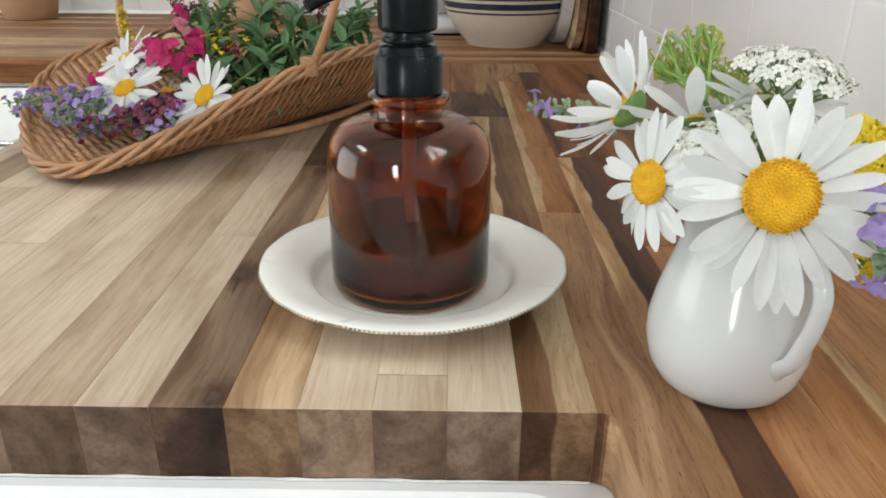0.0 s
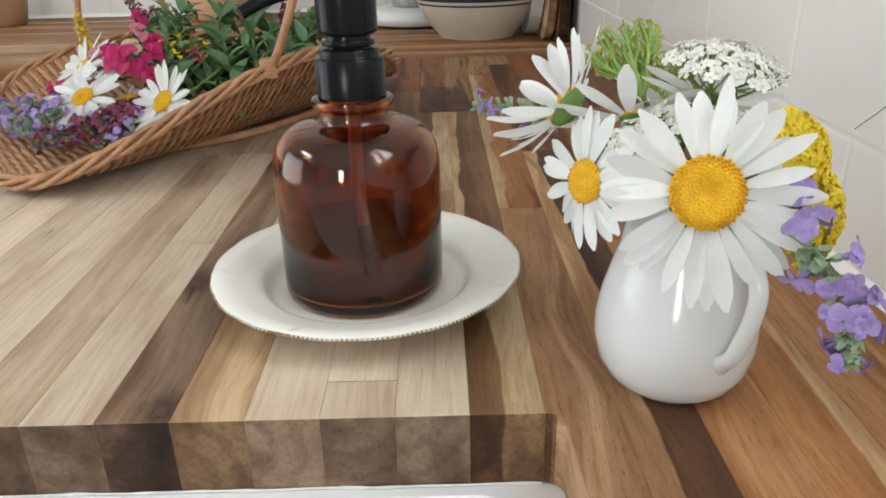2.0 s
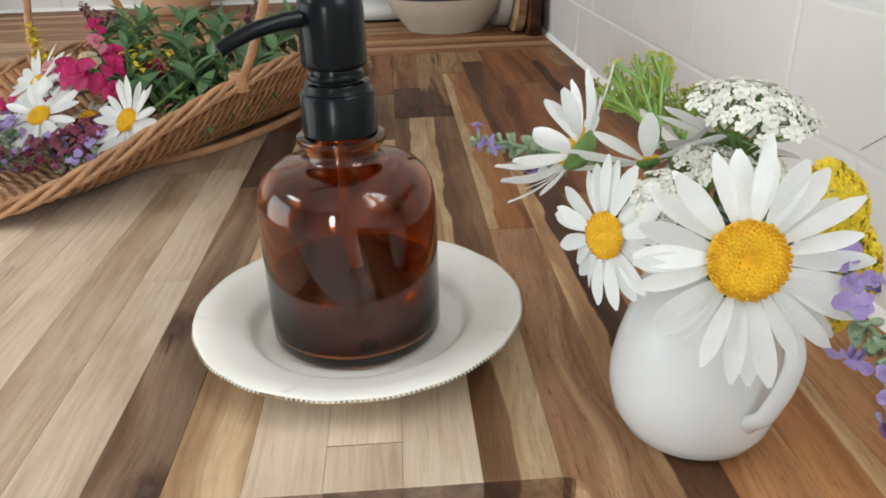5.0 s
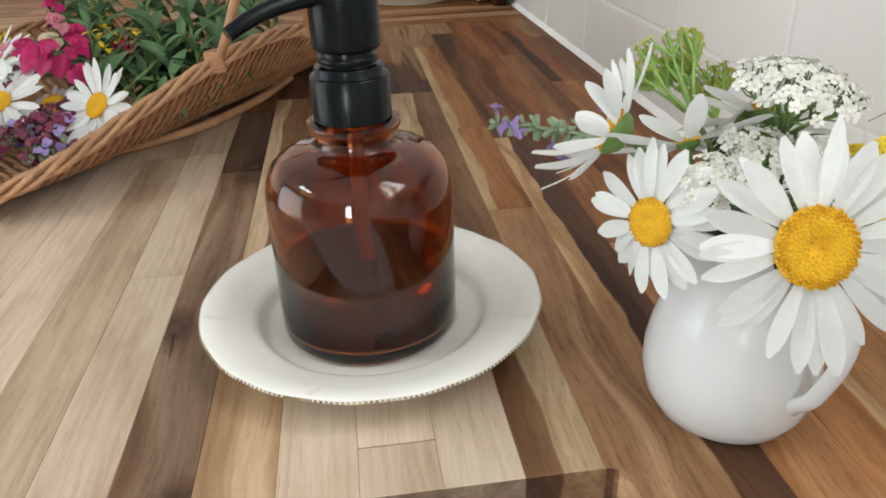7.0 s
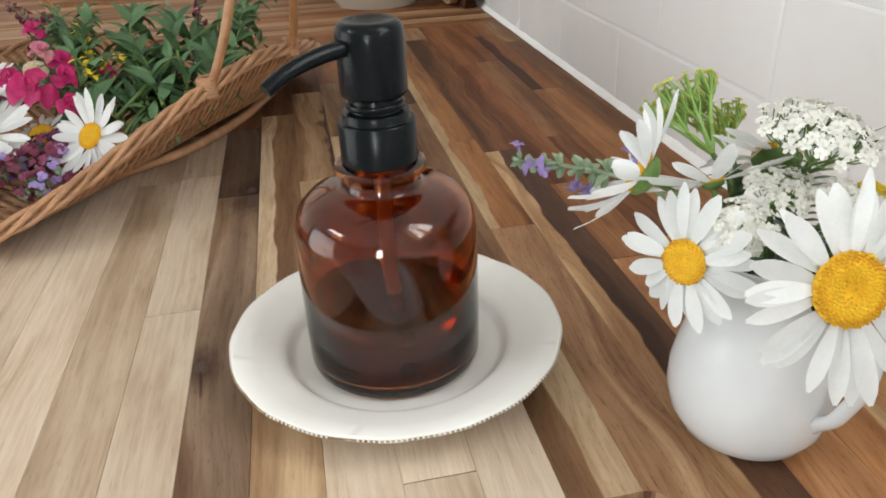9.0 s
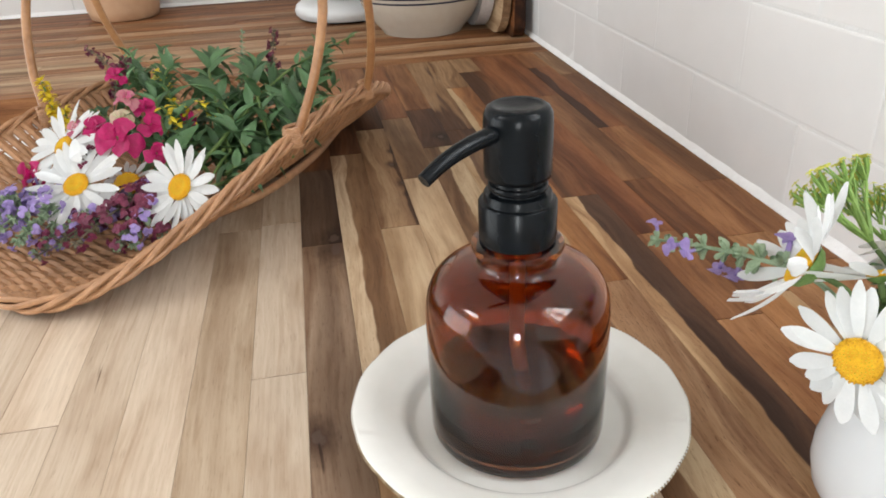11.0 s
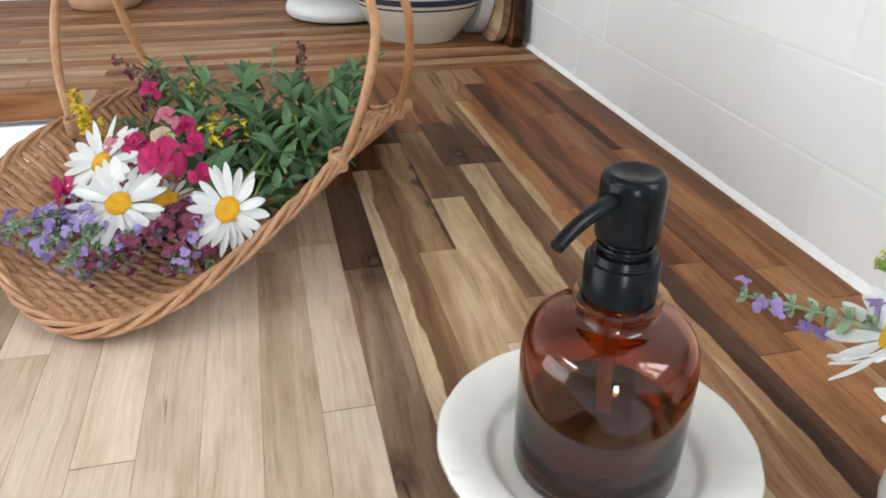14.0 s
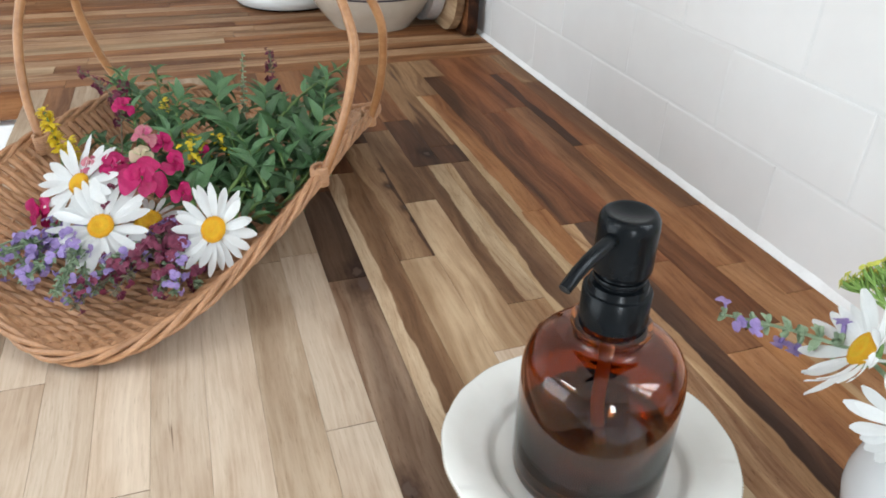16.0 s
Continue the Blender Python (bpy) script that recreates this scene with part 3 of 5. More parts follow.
def caulk(name, a, b, up, out):
    """An uneven bead of sealant along a wall's foot."""
    bm = bmesh.new()
    a, b = Vector(a), Vector(b)
    rows = []
    n = 160
    for i in range(n + 1):
        p = a.lerp(b, i / n)
        k = 1 + 0.28 * noise.noise(p * 40) + 0.15 * noise.noise(p * 140)
        o = Vector(out) * k
        rows.append([bm.verts.new(q) for q in (p + Vector((0, 0, 0.0002)), p + o + Vector((0, 0, 0.0002)), p + 0.75 * o + Vector((0, 0, up * 0.35)), p + 0.3 * o + Vector((0, 0, up * 0.75 * k)), p + Vector((0, 0, up * k)))])
    for p, q in zip(rows, rows[1:]):
        for j in range(4):
            bm.faces.new((p[j], p[j + 1], q[j + 1], q[j]))
    ob = part(name, bm, CAULK, smooth=True)
    return tagged(ob, "uneven bead of white sealant along the worktop", "sealant", "", "structure")


caulk("trim_sealant", (RIGHT, -0.95, 0), (RIGHT, 1.88, 0), 0.0065, (-0.0045, 0, 0))
caulk("trim_sealant", (-2.0, FAR, 0), (RIGHT - 0.01, FAR, 0), 0.007, (0, -0.006, 0))

# a hairline crack in the glaze
bm = bmesh.new()
tube(bm, spline([(RIGHT - 0.0002, 0.415, 0.121), (RIGHT - 0.0002, 0.433, 0.104), (RIGHT - 0.0002, 0.445, 0.093), (RIGHT - 0.0002, 0.465, 0.078)], 6), 0.00016, 5)
part("hairline_crack", bm, BLACK, wall_right)

# white sink under the front edge
bm = bmesh.new()
pts = [Vector((x / 100, FRONT - 0.0006 + 0.0006 * noise.noise(Vector((x * 0.37, 0, 0))), -THICK + 0.0003)) for x in range(-36, 12)]
tube(bm, spline(pts, 3), lambda s: 0.0005 + 0.0009 * max(0.0, noise.noise(Vector((s * 31, 2.0, 0)))), 7)
tagged(part("trim_sealant", bm, CAULK, smooth=True), "smeared white sealant under the worktop's front edge", "sealant", "", "structure")
SX0, SX1, SY0, SY1, ST = -0.62, CUT + 0.016, -0.18, FRONT + 0.02, -THICK - 0.0006
sink = thing("kitchen_sink", "white glazed fireclay sink under the worktop edge", "sink")
bm = bmesh.new()


def rounded(x0, x1, y0, y1, r, n=6):
    out = []
    for cx, cy, a0 in ((x1 - r, y1 - r, 0), (x0 + r, y1 - r, 90), (x0 + r, y0 + r, 180), (x1 - r, y0 + r, 270)):
        for i in range(n + 1):
            a = radians(a0 + 90 * i / n)
            out.append((cx + r * math.cos(a), cy + r * math.sin(a)))
    return out


def bowl_rings(levels, close):
    bm = bmesh.new()
    rings = [[bm.verts.new((x, y, ST + z)) for x, y in rounded(SX0 + inset, SX1 - inset, SY0 + inset, SY1 - inset, r)] for inset, z, r in levels]
    for a, b in zip(rings, rings[1:]):
        for i in range(len(a)):
            bm.faces.new((a[i], a[(i + 1) % len(a)], b[(i + 1) % len(b)], b[i]))
    if close:
        bm.faces.new(rings[-1])
    return bm


part("rim", bowl_rings(((0.0, -0.24, 0.02), (0.0, -0.006, 0.02), (0.003, 0.0, 0.02), (0.026, 0.0, 0.02), (0.031, -0.004, 0.022)), False), CLAY, sink, "rounded glazed rim")
part("basin", bowl_rings(((0.031, -0.004, 0.022), (0.034, -0.17, 0.03), (0.06, -0.2, 0.04)), True), CLAY, sink)
bm = bmesh.new()
lathe(bm, [(0, 0.001), (0.03, 0.001), (0.042, 0.003), (0.045, 0.0)], 32)
part("drain", bm, STEEL, sink, "steel drain", True, pose((SX0 + SX1) / 2, (SY0 + SY1) / 2, ST - 0.1998))

# white cabinets


def cabinet(name, x0, x1, y0, y1, door_side, label):
    cab = thing(name, label, "cabinet", "white base cabinets")
    part("body", box(bmesh.new(), x0, x1, y0, y1, FLOOR + 0.1, -THICK - 0.001), PAINT, cab)
    part("plinth", box(bmesh.new(), x0 + 0.01, x1 - 0.01, y0 + 0.05, y1, FLOOR, FLOOR + 0.1), PAINT, cab)
    if door_side == 'front':
        for z0, z1 in ((-0.185, -THICK - 0.008), (-0.79, -0.191)):
            door = part("drawer_front" if z0 > -0.3 else "door", box(bmesh.new(), x0 + 0.002, x1 - 0.002, y0 - 0.02, y0 - 0.0005, z0, z1, 0.002), PAINT, cab)
            zc = (z0 + z1) / 2 - 0.012 if z0 > -0.3 else z1 - 0.06
            bm = bmesh.new()
            xm = (x0 + x1) / 2
            tube(bm, [(xm - 0.08, y0 - 0.048, zc), (xm + 0.08, y0 - 0.048, zc)], 0.005, 10)
            for s in (-0.06, 0.06):
                tube(bm, [(xm + s, y0 - 0.047, zc), (xm + s, y0 - 0.0195, zc)], 0.004, 8)
            part("handle", bm, STEEL, door, "brushed steel bar handle", True)
    return cab


for n in range(4):
    cabinet("base_cabinet", -0.80 - 0.45 * n + 0.44, -0.36 - 0.45 * n, SEAM + 0.022, FAR, 'front', "white painted base cabinet under the far worktop") if n else cabinet("base_cabinet", -0.80, -0.362, SEAM + 0.022, FAR, 'front', "white painted base cabinet under the far worktop")
cabinet("base_cabinet", EDGE + 0.02, RIGHT - 0.01, SY1 + 0.01, SEAM + 0.01, 'none', "white painted base cabinet under the sink worktop")
cabinet("base_cabinet", -0.34, RIGHT - 0.01, SEAM + 0.022, FAR - 0.002, 'none', "white painted corner cabinet under the worktop")
cabinet("base_cabinet", CUT + 0.02, RIGHT - 0.01, -0.98, SY1 + 0.002, 'none', "white painted panel behind the sink")

# ---- plate and soap dispenser ----
AX, AY = 0.026, 0.437
plate = thing("plate", "cream stoneware plate with a worn gilt beaded rim", "plate", place=pose(AX + 0.0018, AY, 0) @ Matrix.Scale(1.024, 4))
R = 0.0808


def scallop(a, r):
    return 1.0 + (0.0028 * math.sin(17 * a) + 0.002 * math.sin(5 * a + 1)) * max(0, (r - 0.06) / 0.021)


part("dish", lathe(bmesh.new(), [(0, 0.002), (0.034, 0.002), (0.036, 0.0), (0.039, 0.0), (0.041, 0.003), (0.052, 0.006), (0.070, 0.0125), (0.0805, 0.0165), (0.0812, 0.0180), (0.0800, 0.0188),
     (0.070, 0.0160), (0.0592, 0.0128), (0.0565, 0.0118), (0.0545, 0.0100), (0.0528, 0.0074), (0.0505, 0.0061), (0.030, 0.0056), (0, 0.0056)], 136, scallop), DISH, plate, smooth=True)
bm = bmesh.new()
tube(bm, [Vector((0.0811 * scallop(a, 0.0808) * math.cos(a), 0.0811 * scallop(a, 0.0808) * math.sin(a), 0.0172)) for a in [2 * math.pi * i / 180 for i in range(181)]], 0.0008, 6)
part("gilt_line", bm, GOLD, plate, "worn brown gilding", True)
bm = bmesh.new()
for i in range(230):
    a = 2 * math.pi * i / 230
    k = scallop(a, 0.0808)
    if noise.noise(Vector((3 * math.cos(a), 3 * math.sin(a), 0.3))) > -0.3:
        ball(bm, (0.0813 * k * math.cos(a), 0.0813 * k * math.sin(a), 0.0175), 0.00074, 1, (1, 1, 1.3))
tagged(part("beaded_rim", bm, DISH, plate, "tiny raised beading", True), kind="stuff")

PB = 0.0061
dispenser = thing("soap_dispenser", "amber glass soap dispenser with a matte black pump", "soap dispenser", place=pose(AX + 0.0004, AY - 0.003, PB))
outer = [(0, 0.0016), (0.030, 0.0012), (0.036, 0.0), (0.0402, 0.0004), (0.0424, 0.003), (0.0428, 0.006), (0.0428, 0.0640), (0.0425, 0.0712), (0.0414, 0.0780), (0.0389, 0.0838), (0.0345, 0.0882), (0.0284, 0.0906), (0.0218, 0.0915), (0.0187, 0.0923), (0.0175, 0.0940),
         (0.0171, 0.0982), (0.0176, 0.0990), (0.0197, 0.0996), (0.0207, 0.1014), (0.0204, 0.1034), (0.0188, 0.1043)]
inner = [(0.0146, 0.1041), (0.0144, 0.0920), (0.0160, 0.0892), (0.0215, 0.0882), (0.0284, 0.0868), (0.0336, 0.0840), (0.0372, 0.0795), (0.0392, 0.0735), (0.0400, 0.0670), (0.0400, 0.0085), (0.0384, 0.0058), (0.0300, 0.0048), (0, 0.0056)]
bottle = part("glass_bottle", lathe(bmesh.new(), outer + inner, 72), AMBER, dispenser, "amber glass bottle", True)
part("liquid_soap", lathe(bmesh.new(), [(0, 0.0060), (0.0298, 0.0052), (0.0379, 0.0062), (0.0396, 0.0090), (0.0396, 0.0365), (0.0390, 0.0360), (0, 0.0360)], 64), SOAP, bottle, "brownish liquid soap", True)
bm = bmesh.new()
tube(bm, [(0.0, 0.0, 0.11), (0.0, 0, 0.05), (0.004, -0.004, 0.012)], 0.0036, 14)
part("dip_tube", bm, TUBE, bottle, "pale plastic dip tube", True)
part("pump_collar", lathe(bmesh.new(), [(0, 0.1046), (0.0166, 0.1046), (0.0171, 0.1050), (0.0171, 0.1228), (0.0166, 0.1235), (0.0150, 0.1236), (0.0148, 0.1238), (0.0148, 0.1268), (0.0144, 0.1275), (0.0112, 0.1275), (0.0110, 0.1277), (0.0110, 0.137), (0, 0.137)], 56), BLACK, dispenser, "matte black collar", True)
part("pump_ring", lathe(bmesh.new(), [(0.0111, 0.1290), (0.0126, 0.1290), (0.0129, 0.1294), (0.0129, 0.1312), (0.0126, 0.1316), (0.0111, 0.1316)], 48), BLACK, dispenser, "thin black ring below the head", True)
part("pump_head", lathe(bmesh.new(), [(0, 0.1340), (0.0130, 0.1340), (0.0142, 0.1350), (0.0145, 0.1366), (0.0145, 0.1580), (0.0142, 0.1616), (0.0131, 0.1640), (0.0113, 0.1652), (0.0098, 0.1648), (0.004, 0.1634), (0, 0.1632)], 56), BLACK, dispenser, "matte black pump head with a hollow top", True)
bm = bmesh.new()
d = Vector((-0.0428, -0.0240, 0)).normalized()
pts = spline([d * 0.010 + Vector((0, 0, 0.1560)), d * 0.0225 + Vector((0, 0, 0.1552)), d * 0.034 + Vector((0, 0, 0.1532)), d * 0.043 + Vector((0, 0, 0.1502)), d * 0.0500 + Vector((0, 0, 0.1468))], 6)
way = (pts[-1] - pts[-2]).normalized()
bore = [0.0037 - 0.0007 * i / (len(pts) - 1) for i in range(len(pts))] + [0.0028, 0.0021, 0.0020]
pts += [pts[-1] + way * 0.0003, pts[-1] + way * 0.0002, pts[-1] - way * 0.005]
tube(bm, pts, lambda s: bore[round(s * (len(bore) - 1))], 18)
part("spout", bm, BLACK, dispenser, "curved matte black spout", True)

# ---- white jug with garden flowers ----
JX, JY = 0.1695, 0.3475
jug = thing("milk_jug", "small white glazed porcelain milk jug", "jug", place=pose(JX, JY, 0))
prof_out = [(0, 0.0016), (0.018, 0.0014), (0.0205, 0.0), (0.0235, 0.0004), (0.0282, 0.0045), (0.0322, 0.0120), (0.0342, 0.0220), (0.0340, 0.0310), (0.0319, 0.0420), (0.0288, 0.0530), (0.0258, 0.0630), (0.0243, 0.0720), (0.0246, 0.0800), (0.0262, 0.0868), (0.0275, 0.0895), (0.0268, 0.0902)]
prof_in = [(0.0248, 0.0868), (0.0226, 0.0790), (0.0222, 0.0720), (0.0236, 0.0630), (0.0266, 0.0530), (0.0303, 0.0420), (0.0330, 0.0300), (0.0330, 0.0200), (0.0300, 0.0110), (0.02, 0.0060), (0, 0.0055)]
part("jug_body", lathe(bmesh.new(), prof_out + prof_in, 64), CHINA, jug, smooth=True)
bm = bmesh.new()
h = Vector((0.24, -0.971, 0))
pts = spline([h * 0.0245 + Vector((0, 0, 0.0765)), h * 0.034 + Vector((0, 0, 0.0780)), h * 0.0430 + Vector((0, 0, 0.0745)), h * 0.0485 + Vector((0, 0, 0.065)), h * 0.0475 + Vector((0, 0, 0.0530)), h * 0.0440 + Vector((0, 0, 0.0420)), h * 0.0395 + Vector((0, 0, 0.0320)), h * 0.0310 + Vector((0, 0, 0.0240))], 6)
tube(bm, pts, lambda s: 0.0033 + 0.0022 * abs(2 * s - 1) ** 9, 14, True, 0.72)
part("jug_handle", bm, CHINA, jug, smooth=True)
MOUTH = Vector((JX, JY, 0.084))


def daisy(place, normal, size, disc, petals, droop, seed, root, label, up_turn=0.0, missing=(), wide=1.0):
    """An ox-eye daisy: each ray petal, the domed yellow disc, the green bracts and the stem."""
    rng = random.Random(seed)
    m = facing(place, normal, up_turn)
    d = thing("daisy", label, "flower", "daisies", place=m)
    for i in range(petals):
        if i in missing:
            continue
        a = 360 * i / petals + rng.uniform(-6, 6)
        lift = rng.uniform(-11, 12) + (4 if i % 2 else 0)
        length = (size - disc * 0.8) * rng.uniform(0.84, 1.07)
        bm = bmesh.new()
        blade(bm, pose(0, 0, 0.0006 * (i % 3), 0, 0, a) @ pose(disc * 0.8, 0, -0.0008, rng.uniform(-14, 14), -lift + droop * 0.3, 0), length, wide * size * rng.uniform(0.150, 0.215), radians(droop * rng.uniform(0.5, 1.5)) + 0.05, rng.uniform(-0.06, 0.10), 0.34, 9, rng.uniform(-0.35, 0.35), 0.03, 0.6, 0.0, -0.045)
        part("petal", bm, PETAL, d, smooth=True)
    bm = bmesh.new()
    lathe(bm, [(0, -disc * 0.12), (disc * 0.86, -disc * 0.12), (disc * 0.98, disc * 0.02), (disc * 0.93, disc * 0.17), (disc * 0.7, disc * 0.30), (disc * 0.45, disc * 0.27), (disc * 0.2, disc * 0.12), (0, disc * 0.08)], 28)
    core = part("disc", bm, DISC, d, "domed yellow disc", True)
    bm, young = bmesh.new(), bmesh.new()
    count = 260 if size > 0.03 else 130
    for i in range(count):
        s = math.sqrt((i + 0.5) / count)
        a = i * 2.399963
        r = disc * (0.10 + 0.88 * s)
        z = disc * (0.30 - 0.16 * max(0, (s - 0.55) / 0.45) ** 2 - 0.20 * max(0, 1 - s / 0.5) ** 1.5)
        q = disc * (0.035 + 0.032 * s ** 3)
        ball(young if s < 0.66 else bm, (r * math.cos(a), r * math.sin(a), z), q, 1 if s > 0.6 and size > 0.03 else 0 or 1, (1, 1, 1.5))
    tagged(part("bud_cluster", young, DISC_IN, core, "yellow unopened florets", True), kind="stuff")
    tagged(part("floret_cluster", bm, DISC, core, "crowded yellow florets", True), kind="stuff")
    bm = bmesh.new()
    lathe(bm, [(disc * 0.12, -disc * 0.75), (disc * 0.55, -disc * 0.66), (disc * 0.92, -disc * 0.38), (disc * 1.02, -disc * 0.10)], 20)
    for i in range(18):
        a = 20.0 * i + rng.uniform(-4, 4)
        blade(bm, pose(0, 0, 0, 0, 0, a) @ pose(disc * 0.5, 0, -disc * 0.70, 0, -32, 0), disc * 0.78, disc * 0.34, -0.5, 0.1, 0.2, 4)
    tagged(part("calyx", bm, CALYX, d, "green scaly bracts", True), kind="stuff")
    back = m.inverted()
    pts = [Vector((0, 0, -disc * 0.6)), Vector((0, 0, -disc * 2.2)), back @ (Vector(root) * 0.5 + Vector(place) * 0.5 + Vector((rng.uniform(-0.004, 0.004), rng.uniform(-0.004, 0.004), 0.004))), back @ Vector(root)]
    bm = bmesh.new()
    tube(bm, spline(pts, 6), 0.00125, 8)
    part("stem", bm, STEM, d, smooth=True)
    return d


J0 = MOUTH + Vector((0, 0, -0.012))
daisy((0.155, 0.293, 0.106), (-0.12, -0.93, 0.34), 0.0372, 0.0124, 29, 6, 11, J0 + Vector((0.002, -0.012, 0)), "large white daisy with a yellow centre, facing outward", wide=0.94)
daisy((0.125, 0.338, 0.0955), (-0.86, -0.47, 0.16), 0.0285, 0.0088, 23, 12, 12, J0 + Vector((-0.012, -0.006, 0)), "small white daisy leaning over the jug", wide=1.25)
daisy((0.121, 0.371, 0.1175), (-0.70, 0.56, 0.44), 0.0335, 0.0088, 25, -34, 13, J0 + Vector((-0.010, 0.006, 0)), "white daisy seen from its green underside", wide=1.0)
daisy((0.146, 0.361, 0.1150), (-0.05, 0.50, 0.86), 0.034, 0.0044, 10, -16, 14, J0 + Vector((-0.004, 0.008, 0)), "white daisy with drooping petals among the yarrow", 0, (3,), wide=1.15)
daisy((0.180, 0.372, 0.117), (0.25, 0.55, 0.55), 0.031, 0.0095, 18, 10, 15, J0 + Vector((0.004, 0.010, 0)), "white daisy turned to the wall")


FLORETS = {}


def floret_meshes(colour):
    """Four five-petalled florets of one colour, one unit in radius."""
    if colour.name not in FLORETS:
        FLORETS[colour.name] = []
        for n in range(4):
            rng = random.Random(300 + n)
            bm = bmesh.new()
            for k in range(5):
                blade(bm, pose(0, 0, 0, 0, 0, 72 * k) @ pose(0.25, 0, 0, rng.uniform(-20, 20), -12, 0), 1.0, 1.05, 0.5, 0.1, 0.7, 2)
            ball(bm, (0, 0, 0.12), 0.38, 1)
            FLORETS[colour.name].append(shared("floret", bm, colour))
    return FLORETS[colour.name]


def shared(name, bm, material):
    me = bpy.data.meshes.new(name)
    bm.to_mesh(me)
    bm.free()
    me.polygons.foreach_set("use_smooth", [True] * len(me.polygons))
    me.materials.append(material)
    return me


LIPS = {}


def lip_meshes(colour):
    """Four small two-lipped flowers of one colour, in units of the sprig's scale."""
    if colour.name not in LIPS:
        LIPS[colour.name] = []
        for n in range(4):
            rng = random.Random(320 + n)
            bm = bmesh.new()
            tube(bm, [(0, 0, 0), (0, 0, 0.0035)], 0.0008, 6)
            for ang, ln, wd in ((0, 0.0056, 0.0052), (120, 0.0038, 0.0034), (240, 0.0038, 0.0034), (180, 0.0032, 0.0032)):
                blade(bm, pose(0, 0, 0.0034, 0, 0, ang) @ pose(0, 0, 0, rng.uniform(-20, 20), -25 + rng.uniform(-15, 15), 0), ln, wd, 0.9, 0.12, 0.6, 4, 0, 0.1)
            LIPS[colour.name].append(shared("flower", bm, colour))
    return LIPS[colour.name]


def yarrow(place, normal, size, colour, count, seed, root, label, name="yarrow", dome=0.25, stalks=None, thick=1.0, tall=1.15, bloom=1.0):
    """A flat head of many tiny florets on forked green stalks."""
    rng = random.Random(seed)
    m = facing(place, normal)
    y = thing(name, label, "flower", "yarrow heads", place=m)
    blooms = floret_meshes(colour)
    hub = Vector((0, 0, -size * tall))
    arms, stalk_forms, fine = [], [], bmesh.new()
    forks = [Vector((size * 0.30 * math.cos(1.26 * n), size * 0.30 * math.sin(1.26 * n), -size * (0.45 + 0.42 * (tall - 0.45)))) for n in range(5)]
    for i in range(15):
        r = size * 0.66 * math.sqrt((i + 0.3) / 15)
        a = i * 2.399963
        arms.append(Vector((r * math.cos(a), r * math.sin(a), -size * 0.45 - dome * r * r / size)))
        stalk_forms.append(tube(bmesh.new(), spline([hub, min(forks, key=lambda q: (q.xy - arms[-1].xy).length), arms[-1]], 4), lambda s: size * (0.036 - 0.018 * s) * thick, 6))
    for i in range(count):
        s = math.sqrt((i + 0.4) / count)
        a = i * 2.399963 + rng.uniform(-0.2, 0.2)
        p = Vector((size * s * math.cos(a), size * s * math.sin(a), -dome * size * s * s + rng.uniform(-0.06, 0.06) * size))
        pick = min(range(15), key=lambda n: (arms[n].xy - p.xy).length)
        near = arms[pick]
        tube(fine, [near, near * 0.35 + p * 0.65 - Vector((0, 0, size * 0.08)), p - Vector((0, 0, 0.0006))], size * 0.014 * thick, 5)
        out = (Vector((p.x, p.y, 0)) * 0.9 / size + Vector((rng.uniform(-0.3, 0.3), rng.uniform(-0.3, 0.3), 1))).normalized()
        q = rng.uniform(0.0016, 0.0023) * bloom
        ob = new("floret", rng.choice(blooms))
        ob.parent = y
        ob.matrix_basis = facing(p, out, rng.uniform(0, 72)) @ Matrix.Diagonal((q, q, q, 1))
    for form in stalk_forms:
        part("stalk", form, stalks or FRESH, y, smooth=True)
    tagged(part("fine_stalk", fine, stalks or FRESH, y, smooth=True), kind="stuff")
    back = m.inverted()
    bm = bmesh.new()
    tube(bm, spline([hub, hub * 1.6, back @ (Vector(place) * 0.35 + Vector(root) * 0.65), back @ Vector(root)], 6), 0.0011, 8)
    part("stem", bm, STEM, y, smooth=True)
    return y


yarrow((0.178, 0.346, 0.142), (0.10, -0.22, 0.97), 0.0225, CREAMY, 78, 21, J0 + Vector((0.004, 0, 0)), "flat head of tiny white yarrow florets", bloom=1.12, stalks=STEM)
yarrow((0.162, 0.341, 0.1220), (-0.10, -0.30, 0.92), 0.0130, CREAMY, 36, 22, J0 + Vector((0, 0.002, 0)), "small white yarrow head between the daisies")
yarrow((0.140, 0.328, 0.114), (-0.35, -0.62, 0.68), 0.0105, CREAMY, 36, 23, J0 + Vector((-0.004, 0, 0)), "small white yarrow head behind the large daisy")
yarrow((0.178, 0.325, 0.1185), (0.10, -0.55, 0.80), 0.0115, CREAMY, 40, 24, J0 + Vector((0.006, -0.004, 0)), "small white yarrow head above the jug's lip")
yarrow((0.153, 0.404, 0.1335), (-0.10, 0.84, 0.52), 0.0172, LIME, 120, 25, J0 + Vector((-0.004, 0.010, 0)), "yellow yarrow head seen from its branching green stalks", thick=1.7, tall=1.7, bloom=0.75, dome=-0.15)
yarrow((0.172, 0.404, 0.1235), (0.12, 0.84, 0.52), 0.0120, LIME, 64, 26, J0 + Vector((0.002, 0.012, 0)), "yellow yarrow head beside the tiled wall", thick=1.7, tall=1.7, bloom=0.75, dome=-0.1)
yarrow((0.200, 0.340, 0.116), (0.30, 0.10, 0.90), 0.0055, GOLDEN, 24, 29, J0 + Vector((0.010, 0.004, 0)), "small yellow yarrow bud beside the large daisy", dome=0.4)
